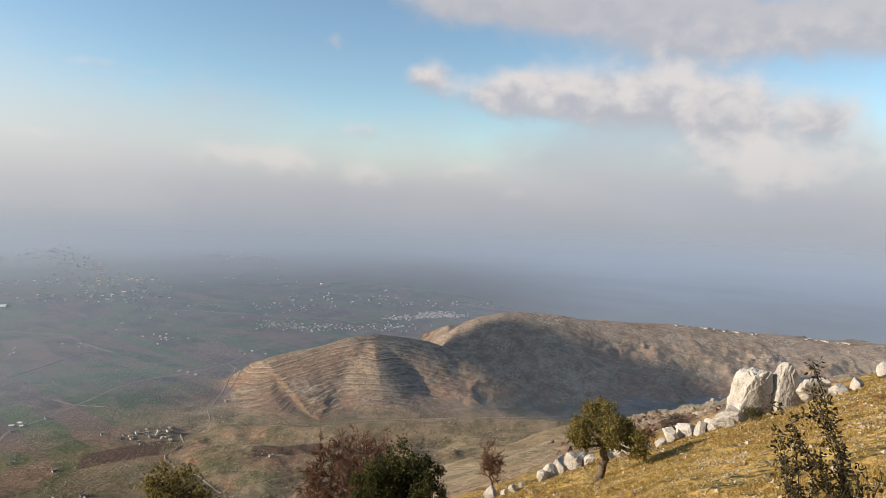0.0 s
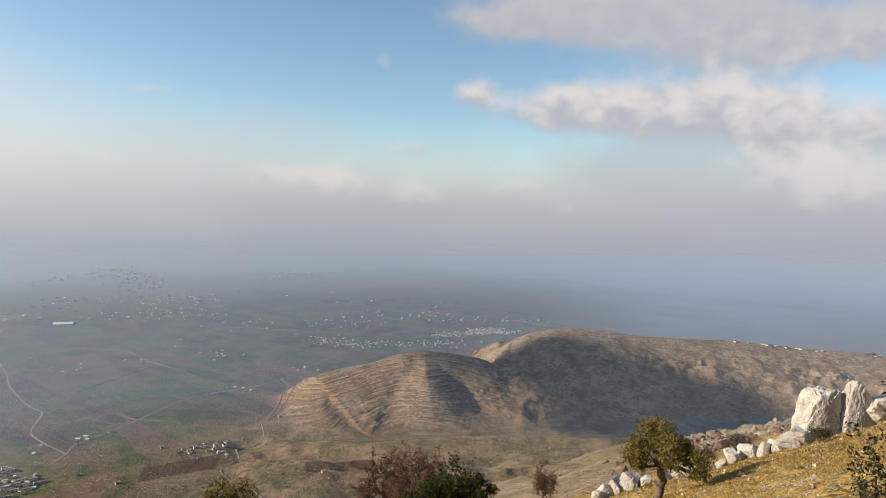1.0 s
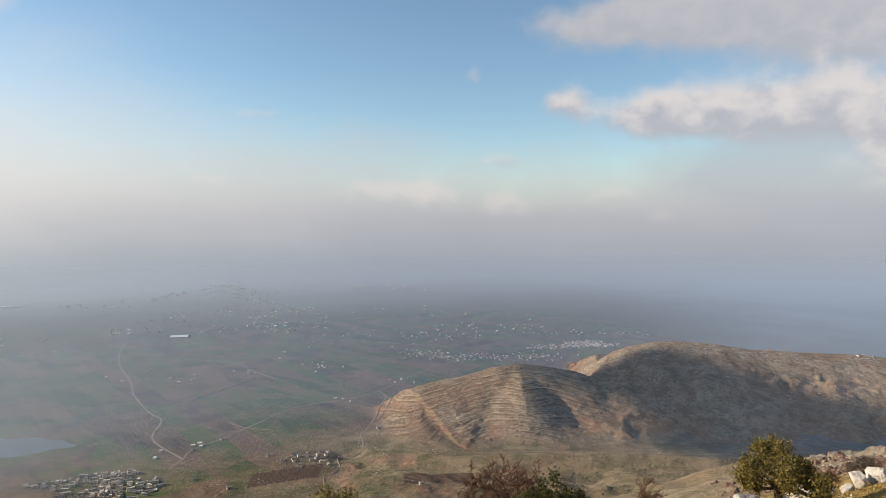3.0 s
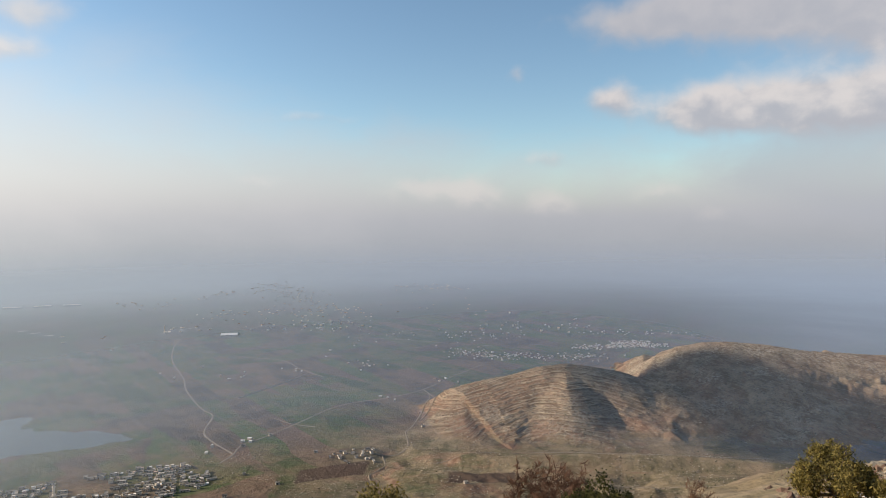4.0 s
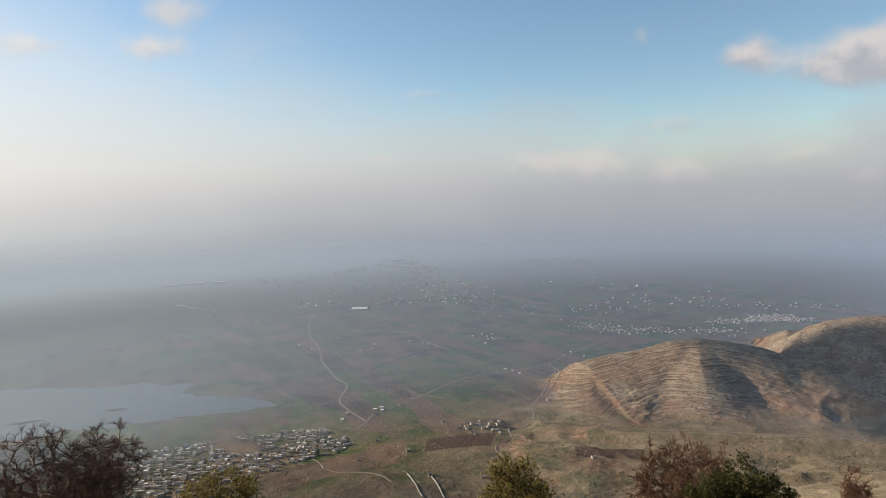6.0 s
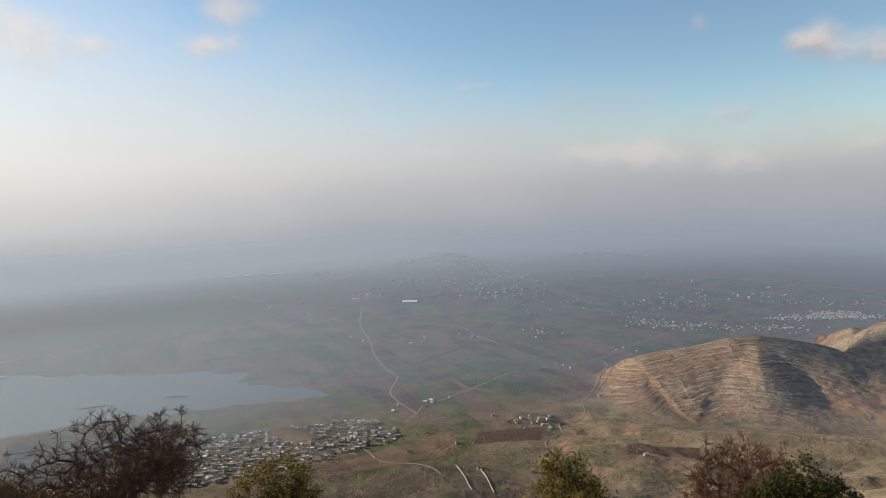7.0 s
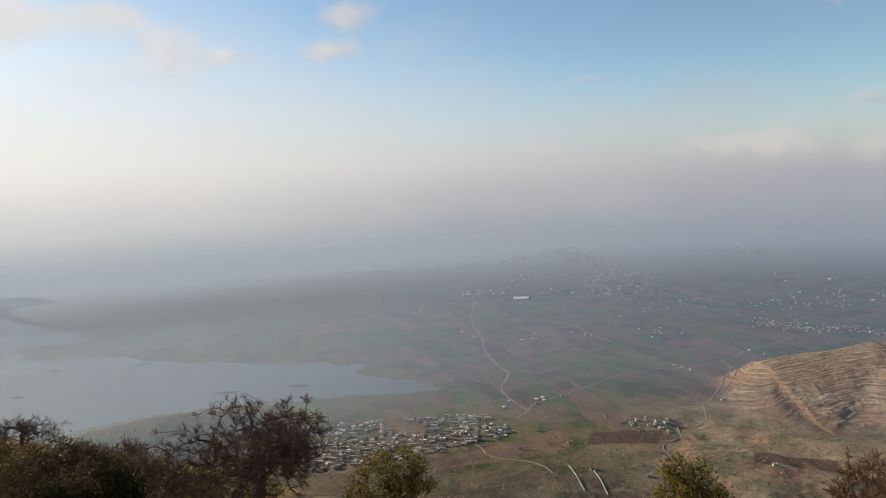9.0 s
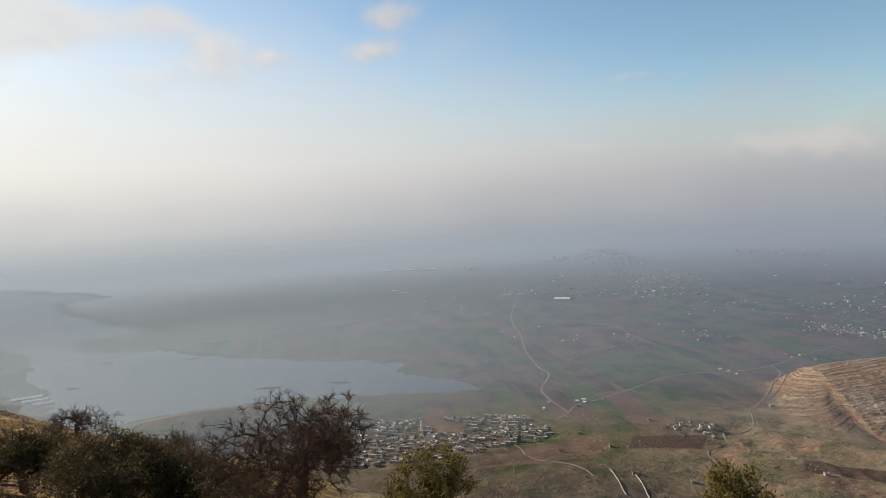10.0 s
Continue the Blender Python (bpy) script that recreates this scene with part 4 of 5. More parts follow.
SLAB = [((-0.93, 0, 0.36), 0.80), ((-0.66, -0.1, 0.75), 0.84), ((-0.10, 0, 1), 0.95), ((1, 0, 0.06), 0.92), ((-0.30, -1, 0.2), 0.78), ((0.25, -1, 0.12), 0.80), ((0, -0.7, 0.75), 0.98)]
TOOTH = [((-0.93, 0, 0.36), 0.72), ((-0.78, -0.1, 0.63), 0.80), ((0.98, 0, 0.16), 0.80), ((0.62, 0, 0.8), 0.86), ((-0.2, -1, 0.35), 0.72), ((0.3, -1, 0.25), 0.75), ((0, 0.8, 0.6), 0.8)]
boulder("boulder", "tall pale limestone slab, cracked and leaning", -26.0, 37.0, 1.95, 1.5, -12.8, 61, 12, SLAB)
boulder("boulder", "pointed pale limestone tooth beside a leaning slab", -28.3, 37.7, 1.6, 1.4, -11.8, 62, 5, TOOTH)
boulder("boulder", "broad low pale limestone block beside taller boulders", -30.0, 38.3, 2.6, 1.7, 1.7, 63, 15)
boulder("boulder", "pale limestone outcrop at the meadow's edge", -34.9, 42.0, 2.0, 1.4, 1.0, 64, 40)
boulder("boulder", "low white limestone ledge at the boulders' foot", -24.4, 36.0, 1.8, 1.2, 0.8, 65, 10)
boulder("boulder", "pale limestone block under the tall slab", -25.3, 36.3, 1.7, 1.1, 0.8, 66, 50)
# the row of stones along the meadow's edge
row_rng = np.random.default_rng(7)
for i, (side, size) in enumerate([(-5.2, 0.9), (-6.4, 0.5), (-7.1, 0.6), (-7.9, 0.5), (-9.6, 0.9), (-10.4, 1.0), (-11.2, 1.1), (-12.4, 1.5), (-13.5, 0.8), (-15.2, 0.9), (-16.2, 1.3),
                                  (-17.2, 1.2), (-18.1, 0.8), (-19.4, 0.7), (-20.2, 0.9), (-21.4, 1.2), (-22.4, 0.8), (-23.3, 1.0), (-31.8, 0.9), (-33.0, 0.7)]):
    far = 36 + row_rng.uniform(-1, 1.5)
    boulder("boulder", "pale limestone block in a tumbled row of stones", side, far, size * 0.95, size * 0.8, size * row_rng.uniform(0.65, 1.05), 70 + i, row_rng.uniform(0, 180))


# ---- grass and crumbs of stone on the meadow ----
def on_meadow(rng, count, lo, hi, near, far):
    """Spots on the ground, thinned with distance so that they look even from the path."""
    a, r = np.radians(rng.uniform(lo, hi, count)), near * (far / near) ** rng.random(count)
    x, y = -r * np.sin(a), r * np.cos(a)
    return x, y, land(x, y), r


def grass(name, label, seed, count, lo, hi, near, far):
    rng = np.random.default_rng(seed)
    x, y, z, r = on_meadow(rng, count, lo, hi, near, far)
    keep = fbm(x, y, 1.7, 3, 71) + rng.normal(0, 0.35, count) > -0.25
    x, y, z, r = x[keep], y[keep], z[keep], r[keep]
    n, blades = len(x), 5
    c = np.repeat(np.stack([x, y, z - 0.01], 1), blades, 0) + rng.normal(0, 1, (n * blades, 3)) * [0.035, 0.035, 0]
    tall = np.repeat(0.035 + 0.0011 * r, blades) * rng.uniform(0.5, 1.5, n * blades)
    lean = rng.normal(0, 0.45, (n * blades, 3)) * [1, 1, 0] + [0, 0, 1]
    turn = rng.uniform(0, math.pi, n * blades)
    wide = np.repeat(0.005 + 0.0006 * r, blades)
    s = np.stack([np.cos(turn), np.sin(turn), np.zeros_like(turn)], 1) * wide[:, None]
    verts = np.stack([c - s, c + s, c + lean * tall[:, None]], 1).reshape(-1, 3)
    me = bpy.data.meshes.new(name)
    k = len(verts)
    me.vertices.add(k), me.loops.add(k), me.polygons.add(k // 3)
    me.vertices.foreach_set("co", verts.ravel())
    me.loops.foreach_set("vertex_index", np.arange(k))
    me.polygons.foreach_set("loop_start", np.arange(0, k, 3))
    me.update(calc_edges=True)
    me.materials.append(grass_blade)
    return tagged(new(name, me), label, "grass", kind="stuff")


grass("meadow_grass", "short dry golden grass on the sloping meadow", 81, 60000, -42, 2, 6.0, 44)
grass("knoll_grass", "short dry grass on the knoll", 82, 22000, 57, 88, 12.0, 80)


def crumbs(name, label, seed, count, lo, hi, near, far):
    rng = np.random.default_rng(seed)
    x, y, z, r = on_meadow(rng, count, lo, hi, near, far)
    size = (0.010 + 0.0013 * r) * rng.uniform(0.5, 1.0, count) * np.where(rng.random(count) < 0.04, 2.6, 1.0)
    shape = np.array([(1, 0, 0), (-0.5, 0.85, 0), (-0.6, -0.8, 0), (0.1, 0.0, 0.8), (0, 0, -0.5)], float)
    turn = rng.uniform(0, 6.28, count)
    rot = np.stack([np.stack([np.cos(turn), -np.sin(turn), 0 * turn], 1), np.stack([np.sin(turn), np.cos(turn), 0 * turn], 1), np.stack([0 * turn, 0 * turn, 0 * turn + 1], 1)], 1)
    pts = np.einsum("nij,kj->nki", rot, shape) * (size[:, None, None] * rng.uniform(0.6, 1.3, (count, 5, 1))) + np.stack([x, y, z + size * 0.2], 1)[:, None]
    tri = np.array([(0, 1, 3), (1, 2, 3), (2, 0, 3), (1, 0, 4), (2, 1, 4), (0, 2, 4)])
    faces = (np.arange(count)[:, None, None] * 5 + tri[None]).reshape(-1, 3)
    ob = mesh_object(name, pts.reshape(-1, 3).tolist(), faces.tolist(), crumb_stone)
    return tagged(ob, label, "stones", kind="stuff")


crumb_stone = leaf_material("crumb_stone", (0.26, 0.20, 0.12), (0.60, 0.54, 0.42))
crumbs("meadow_stones", "pale crumbs of limestone strewn over the meadow", 83, 26000, -42, 2, 6.0, 42)
crumbs("knoll_stones", "pale crumbs of stone on the knoll", 84, 2500, 58, 88, 12.0, 75)


# ---- roads, walls and houses in the plain ----
def spread(pts, gap):
    """Points every so many metres along a rounded line."""
    pts = [np.array(p, float) for p in pts]
    pts = [pts[0] * 2 - pts[1]] + pts + [pts[-1] * 2 - pts[-2]]
    out = []
    for a, b, c, d in zip(pts, pts[1:], pts[2:], pts[3:]):
        n = max(2, int(np.linalg.norm(c - b) / gap))
        for k in range(n):
            t = k / n
            out.append(0.5 * (2 * b + (c - a) * t + (2 * a - 5 * b + 4 * c - d) * t * t + (3 * b - a - 3 * c + d) * t ** 3))
    return np.array(out + [pts[-2]])


def road(name, label, line, width, lift=0.3, mat=None):
    """A track laid on the ground along (side, far)."""
    p = spread([polar(*q) for q in line], 12.0)
    d = np.gradient(p, axis=0)
    d /= np.linalg.norm(d, axis=1, keepdims=True)
    n = np.stack([-d[:, 1], d[:, 0]], 1)
    wob = 1 + 0.25 * np.sin(np.arange(len(p)) * 1.7) * np.cos(np.arange(len(p)) * 0.6)
    rows = [p + n * width * 0.8 * o * wob[:, None] for o in (-0.5, -0.17, 0.17, 0.5)]
    z = np.max([land(r[:, 0], r[:, 1]) for r in rows], axis=0) + lift
    verts = np.stack([np.column_stack([r, z - (0.45 if k in (0, 3) else 0)]) for k, r in enumerate(rows)], 1).reshape(-1, 3)
    faces = [(4 * i + k, 4 * i + k + 1, 4 * i + 5 + k, 4 * i + 4 + k) for i in range(len(p) - 1) for k in range(3)]
    return tagged(mesh_object(name, verts.tolist(), faces, mat or dirt), label, "road", kind="structure")


road("road", "pale dirt road winding across the fields", [(34.4, 897), (36.1, 962), (36.7, 1014), (36.0, 1094), (36.9, 1146), (38.0, 1282), (38.2, 1389), (39.0, 1590), (38.8, 1780), (38.1, 1945)], 4.6)
road("road", "grey road curving along the plain's edge", [(35.6, 868), (34.4, 897), (33.8, 931), (31.5, 963), (28.5, 1025), (26.1, 1083), (23.7, 1112), (21.0, 1131), (18.1, 1181), (15.4, 1282), (12.9, 1387)], 4.0)
road("track", "dirt track along the foot of the hill", [(18.1, 1181), (17.5, 1134), (18.0, 1046), (19.2, 959), (19.7, 940), (19.5, 884), (20.5, 858), (23.0, 855), (25.8, 866)], 3.6)
road("track", "twin dirt track beside the hill's foot", [(17.7, 1160), (16.9, 1100), (17.3, 1040), (18.4, 985)], 2.6)
road("track", "pale track under the hill's lowest ledges", [(18.0, 799), (15.5, 812), (13.0, 824), (10.5, 832), (5.6, 852), (-1.3, 872), (-9.7, 905), (-13, 930)], 2.6)
road("track", "dirt track through the valley floor", [(21.8, 853), (21.6, 802), (23.0, 775), (22.6, 750), (21.6, 724), (20.4, 693), (18.5, 640)], 2.6)
road("track", "dirt track below the dark hill", [(-9.7, 905), (-10.3, 900), (-10.1, 834)], 2.6)
road("track", "pale track on the valley's near side", [(6, 735), (0, 742), (-6, 752), (-12, 770), (-20, 800)], 2.6)
road("track", "field track among the ploughed strips", [(33.3, 1560), (30.3, 1500), (28.8, 1400), (26.8, 1310)], 4.0)
road("track", "field track across the green fields", [(24.3, 1760), (19.8, 1700), (15.9, 1640), (11.9, 1600)], 4.0)
road("track", "field track towards the far village", [(9.9, 2300), (4, 2150), (-2, 2060)], 5.0)
road("track", "pale field path between green strips", [(31.0, 1046), (29.6, 1010), (27.5, 985)], 2.0)
road("lane", "pale earth lane down through the village", [(39.5, 893), (40.5, 850), (40.2, 800), (38.8, 752), (38.0, 715), (34.0, 680), (32.5, 650)], 3.2)
road("lane", "pale earth lane between village plots", [(55.0, 760), (50.5, 770), (46.0, 785), (42.0, 772), (40.0, 745)], 2.6)
road("lane", "narrow pale earth lane across the village", [(52.0, 842), (47.0, 828), (42.5, 835), (38.6, 850)], 2.4)

house_rng = np.random.default_rng(99)


def boxed(bm, x0, x1, y0, y1, z0, z1):
    v = [bm.verts.new((x, y, z)) for z in (z0, z1) for x, y in ((x0, y0), (x1, y0), (x1, y1), (x0, y1))]
    for f in ((0, 1, 5, 4), (1, 2, 6, 5), (2, 3, 7, 6), (3, 0, 4, 7), (4, 5, 6, 7), (3, 2, 1, 0)):
        bm.faces.new([v[i] for i in f])


def part(name, bm, mat, parent, label=""):
    me = bpy.data.meshes.new(name)
    bm.to_mesh(me), bm.free()
    me.materials.append(mat)
    ob = new(name, me)
    ob.parent = parent
    return tagged(ob, label) if label else ob


def house(width, depth, tall, storeys, label, group, openings=True, loft=False, wall_mat=None):
    """A flat-roofed house: walls, a roof slab with a parapet, door and windows."""
    base = new("house")
    w2, d2 = width / 2, depth / 2
    bm = bmesh.new()
    boxed(bm, -w2, w2, -d2, d2, -3.0, tall)
    part("wall", bm, wall_mat or plaster, base)
    bm = bmesh.new()
    boxed(bm, -w2 - 0.25, w2 + 0.25, -d2 - 0.25, d2 + 0.25, tall, tall + 0.25)
    for x0, x1, y0, y1 in ((-w2 - 0.25, w2 + 0.25, -d2 - 0.25, -d2), (-w2 - 0.25, w2 + 0.25, d2, d2 + 0.25), (-w2 - 0.25, -w2, -d2, d2), (w2, w2 + 0.25, -d2, d2)):
        boxed(bm, x0, x1, y0, y1, tall + 0.25, tall + 0.8)
    part("roof", bm, roof_grey, base)
    if loft:
        bm = bmesh.new()
        boxed(bm, -w2 * 0.2, w2 * 0.8, -d2 * 0.3, d2 * 0.8, tall + 0.25, tall + 3.0)
        part("roof_room", bm, wall_mat or plaster, base)
    if openings:
        pane = None
        for s in range(storeys):
            z = 1.0 + s * 3.1
            for face in (-1, 1):
                for k in (-0.3, 0.3):
                    if pane is None:
                        bm = bmesh.new()
                        boxed(bm, -0.6, 0.6, -0.06, 0.06, 0.0, 1.4)
                        pane = part("window", bm, dark_opening, base)
                    else:
                        pane = pane.copy()
                        scene.collection.objects.link(pane)
                    pane.location = (k * width, face * (d2 + 0.03), z)
        bm = bmesh.new()
        boxed(bm, -0.55, 0.55, -d2 - 0.08, -d2 + 0.05, 0.0, 2.1)
        part("door", bm, dark_opening, base)
    return tagged(base, label, "house", group)


def settle(models, spots, group, sink=0.0, scale=1.0):
    """Copies of the models on the ground at (side, far), turned at random round two streets' directions."""
    for i, (side, far) in enumerate(spots):
        x, y = polar(side, far)
        turn = (38 if house_rng.random() < 0.75 else 128) + house_rng.normal(0, 7) + (180 if house_rng.random() < 0.5 else 0)
        m = pose(x, y, height(x, y) - sink, 0, 0, turn) @ Matrix.Scale(scale, 4)
        ob = models[int(house_rng.integers(len(models)))]
        copy_thing(ob, m)["group"] = group


def spot_models():
    where, g = "in the crowded village", "village houses"
    return [house(7.6, 5.4, 2.4, 1, "flat-roofed cream plaster house " + where, g), house(11.5, 5.0, 2.5, 1, "long flat-roofed grey plaster house " + where, g),
            house(6.4, 5.8, 4.7, 2, "two-storey flat-roofed plaster house " + where, g), house(8, 6, 2.5, 1, "flat-roofed plaster house with a room on its roof", g, loft=True),
            house(4.4, 3.4, 2.0, 1, "small pale plaster house " + where, g), house(13.0, 4.2, 2.2, 1, "long low pale plaster house " + where, g)]


def far_houses(name, label, spots, size=1.0, high=1.0):
    """Houses too far off to tell apart, in one mesh: walls with a proud roof slab."""
    n = len(spots)
    x, y = np.array([polar(*p) for p in spots]).T
    z = land(x, y)
    w2, d2, tall = size * house_rng.uniform(3.2, 6.5, n), size * house_rng.uniform(2.6, 4.5, n), size * high * house_rng.choice([2.9, 3.2, 3.4, 5.9], n)
    turn = np.radians(house_rng.choice([20, 110], n) + house_rng.normal(0, 12, n))
    c, s = np.cos(turn), np.sin(turn)
    rows = []
    for wide, lo, hi in ((0.0, -2.0 + 0 * tall, tall), (0.3, tall - 0.1, tall + 0.4)):
        for level in (lo, hi):
            for i, j in ((-1, -1), (1, -1), (1, 1), (-1, 1)):
                u, v = i * (w2 + wide), j * (d2 + wide)
                rows.append(np.stack([x + c * u - s * v, y + s * u + c * v, z + level], 1))
    verts = np.stack(rows, 1).reshape(-1, 3)
    box = np.array([(0, 1, 5, 4), (1, 2, 6, 5), (2, 3, 7, 6), (3, 0, 4, 7), (4, 5, 6, 7), (3, 2, 1, 0)])
    quads = (np.arange(2 * n)[:, None, None] * 8 + box[None]).reshape(-1, 4)
    me = bpy.data.meshes.new(name)
    me.from_pydata(verts.tolist(), [], quads.tolist())
    me.materials.append(far_plaster)
    return tagged(new(name, me), label, "houses", kind="stuff")


def clear(found, side, far, gap):
    x, y = polar(side, far)
    return all((x - a) ** 2 + (y - b) ** 2 > gap * gap for a, b in found)


def scatter(count, gap, pick):
    """Spots that pick() offers, kept apart by a gap in metres."""
    out, found, tries = [], [], 0
    while len(out) < count and tries < count * 40:
        tries += 1
        side, far = pick()
        if clear(found, side, far, gap):
            found.append(polar(side, far)), out.append((side, far))
    return out


def village_spot():
    u = house_rng.random() ** 1.1
    side = 36.4 + 18.5 * u + house_rng.normal(0, 0.3)
    near_edge, far_edge = 800 - 78 * min(1, u * 2.2), 862 + 28 * min(1, u * 4)
    k = house_rng.random()
    return side, near_edge + (far_edge - near_edge) * (1 - k ** 1.45)


def crowded(x, y):
    """Loose quarters with gaps of garden between them."""
    return fbm(np.array([x]), np.array([y]), 40, 3, 111)[0] > -0.42


def quarter():
    while True:
        spot = village_spot()
        if crowded(*polar(*spot)):
            return spot


models = spot_models()
village = scatter(230, 9.6, quarter)
settle(models, village, "village houses", 0.0, 0.86)
settle(models, scatter(26, 14, lambda: (house_rng.uniform(54, 67.5), house_rng.uniform(760, 885))), "village houses")
settle(models, scatter(20, 7.5, lambda: (house_rng.uniform(22.4, 26.4), 846 + house_rng.normal(4, 11))), "hamlet houses", 0.0, 0.62)
settle(models[4:5], [(30.9, 764), (33.6, 812), (27.6, 872), (14.4, 716), (24.3, 672), (33.6, 925), (32.9, 945), (31.4, 960), (35.2, 740), (18.2, 957), (29.0, 672)], "lone huts")
settle(models[4:], [(-20.4, 1308), (-21.2, 1312), (-22.4, 1322), (-23.2, 1328), (-24.0, 1334), (-24.8, 1341), (-26.0, 1350), (-26.4, 1353), (-29.9, 1378), (-30.5, 1382), (-31.0, 1386), (-31.9, 1391), (-32.4, 1394)], "houses on the ridge", 1.2)
for ob in models:
    for piece in (*ob.children_recursive, ob):
        bpy.data.objects.remove(piece)


# the far town: strings of houses, each from (side, angle below the eye) to another, with its spread and count
TOWN = [(36.5, 5.9, 29, 5.15, 0.5, 0.16, 120), (31.0, 5.3, 27.4, 6.2, 0.8, 0.30, 150), (30.0, 6.4, 23.4, 7.8, 0.9, 0.30, 170), (36.3, 7.4, 26, 7.5, 1.0, 0.24, 110), (40.0, 8.5, 36.8, 8.3, 0.7, 0.16, 44),
        (43.5, 6.0, 38, 6.4, 0.9, 0.3, 26), (47.5, 8.4, 42.5, 8.6, 0.7, 0.25, 16), (33, 8.2, 24, 8.7, 1.5, 0.3, 50), (20.0, 5.5, 14.5, 5.8, 0.9, 0.18, 80), (23, 7.0, 10, 7.5, 1.5, 0.35, 34), (14, 9.3, 3, 9.0, 1.5, 0.25, 20)]
VILLAGE = [(4.6, 10.75, -2.6, 10.25, 0.4, 0.10, 120), (1.8, 10.35, -1.6, 10.05, 0.4, 0.10, 60), (12.6, 11.5, 2.0, 11.45, 0.8, 0.15, 70), (16, 11.2, 12, 11.4, 0.6, 0.20, 26), (6.0, 9.5, -8, 9.0, 0.6, 0.12, 26), (16, 9.9, 8, 9.7, 0.7, 0.2, 20)]


def along(strings):
    """Spots strewn along the strings, as (side, far)."""
    out = []
    for a0, e0, a1, e1, spread_a, spread_e, count in strings:
        for _ in range(int(count * 1.6)):
            k = house_rng.random()
            side, below = a0 + (a1 - a0) * k + house_rng.normal(0, spread_a), e0 + (e1 - e0) * k + house_rng.normal(0, spread_e)
            out.append((side, min(3900, (EYE - PLAIN) / math.tan(radians(max(4.3, below))))))
    return out


far_houses("outbuildings", "small sheds and yard walls crowded between the village houses", scatter(120, 5.0, quarter), 0.36, 1.0)
far_houses("village_behind_hill", "pale village strung out behind the bare hill", along(VILLAGE), 0.32, 1.2)
found = along(TOWN)
far_houses("far_town", "far pale town in the misty plain", found, 0.60, 1.5)
spots = []
for side, far, n, wide in ((33.8, 1370, 5, 22), (22.9, 1420, 10, 26), (15.3, 1534, 8, 40), (11.5, 1475, 8, 30), (29.0, 1400, 4, 25), (27, 1950, 7, 60), (47.5, 2114, 7, 60), (18, 1750, 12, 80), (36, 925, 2, 8), (32.6, 950, 3, 14),
                           (21.6, 1125, 3, 20), (15.4, 1240, 4, 25), (44, 1800, 6, 70), (25, 1650, 6, 80), (18, 3000, 40, 150), (8, 2500, 16, 160), (38, 1450, 3, 60)):
    x, y = polar(side, far)
    spots += scatter(n, 11, lambda: (math.degrees(math.atan2(-(x + house_rng.normal(0, wide)), y)), far + house_rng.normal(0, wide)))
far_houses("farmhouses", "small pale farmhouses scattered over the fields", spots, 0.45, 1.4)


# ---- a cumulus towards the sun, whose shadow lies on the hill ----
def cumulus(x, y, z, wide, deep, tall, seed):
    rng = np.random.default_rng(seed)
    bm = bmesh.new()
    bmesh.ops.create_icosphere(bm, subdivisions=5, radius=1.0)
    shift = Vector(rng.uniform(-9, 9, 3))
    for v in bm.verts:
        p = v.co
        k = 1 + 0.32 * noise.fractal(p * 1.5 + shift, 0.7, 2.0, 5)
        v.co = Vector((p.x * k * wide / 2, p.y * k * deep / 2, p.z * k * tall / 2))
    me = bpy.data.meshes.new("cloud")
    bm.to_mesh(me), bm.free()
    me.materials.append(plain_material("cloud_white", (0.80, 0.80, 0.80), (0.86, 0.86, 0.86), 0.01))
    ob = new("cloud", me)
    ob.location = (x, y, z)
    return tagged(ob, "white cumulus cloud high over the plain", "cloud", kind="structure")


FROM_HILL = Vector((195, 1005, -265)) + sun_way * 4100
cumulus(*FROM_HILL, 290, 330, 95, 5)


# ---- single buildings and walls that stand out ----
def minaret(side, far, tall):
    base = new("minaret")
    x, y = polar(side, far)
    base.location = (x, y, height(x, y))
    for name, r0, r1, z0, z1 in (("plinth", 2.0, 1.9, -1, 5), ("shaft", 1.25, 1.1, 5, tall * 0.72), ("gallery", 2.0, 2.0, tall * 0.72, tall * 0.77), ("lantern", 0.9, 0.85, tall * 0.77, tall * 0.9), ("cap", 1.1, 0.05, tall * 0.9, tall)):
        bm = bmesh.new()
        bmesh.ops.create_cone(bm, cap_ends=True, segments=10, radius1=r0, radius2=r1, depth=z1 - z0, matrix=Matrix.Translation((0, 0, (z0 + z1) / 2)))
        part(name, bm, plaster, base)
    return tagged(base, "slim pale minaret rising over the village houses", "minaret")


minaret(47.6, 838, 17)
minaret(39.5, 2010, 22)


def shed(side, far, width, depth, tall, turn, label):
    """A long low building under a shallow white roof."""
    base = new("shed")
    x, y = polar(side, far)
    base.matrix_world = pose(x, y, height(x, y), 0, 0, turn)
    bm = bmesh.new()
    boxed(bm, -width / 2, width / 2, -depth / 2, depth / 2, -2, tall)
    part("wall", bm, plaster, base)
    bm = bmesh.new()
    w2, d2 = width / 2 + 0.5, depth / 2 + 0.5
    v = [bm.verts.new(p) for p in ((-w2, -d2, tall), (w2, -d2, tall), (w2, 0, tall + depth * 0.14), (-w2, 0, tall + depth * 0.14), (-w2, d2, tall), (w2, d2, tall))]
    for f in ((0, 1, 2, 3), (3, 2, 5, 4), (0, 3, 4), (1, 5, 2), (4, 5, 1, 0)):
        bm.faces.new([v[i] for i in f])
    part("roof", bm, white_sheet, base, "white sheet-metal roof")
    return tagged(base, label, "shed")


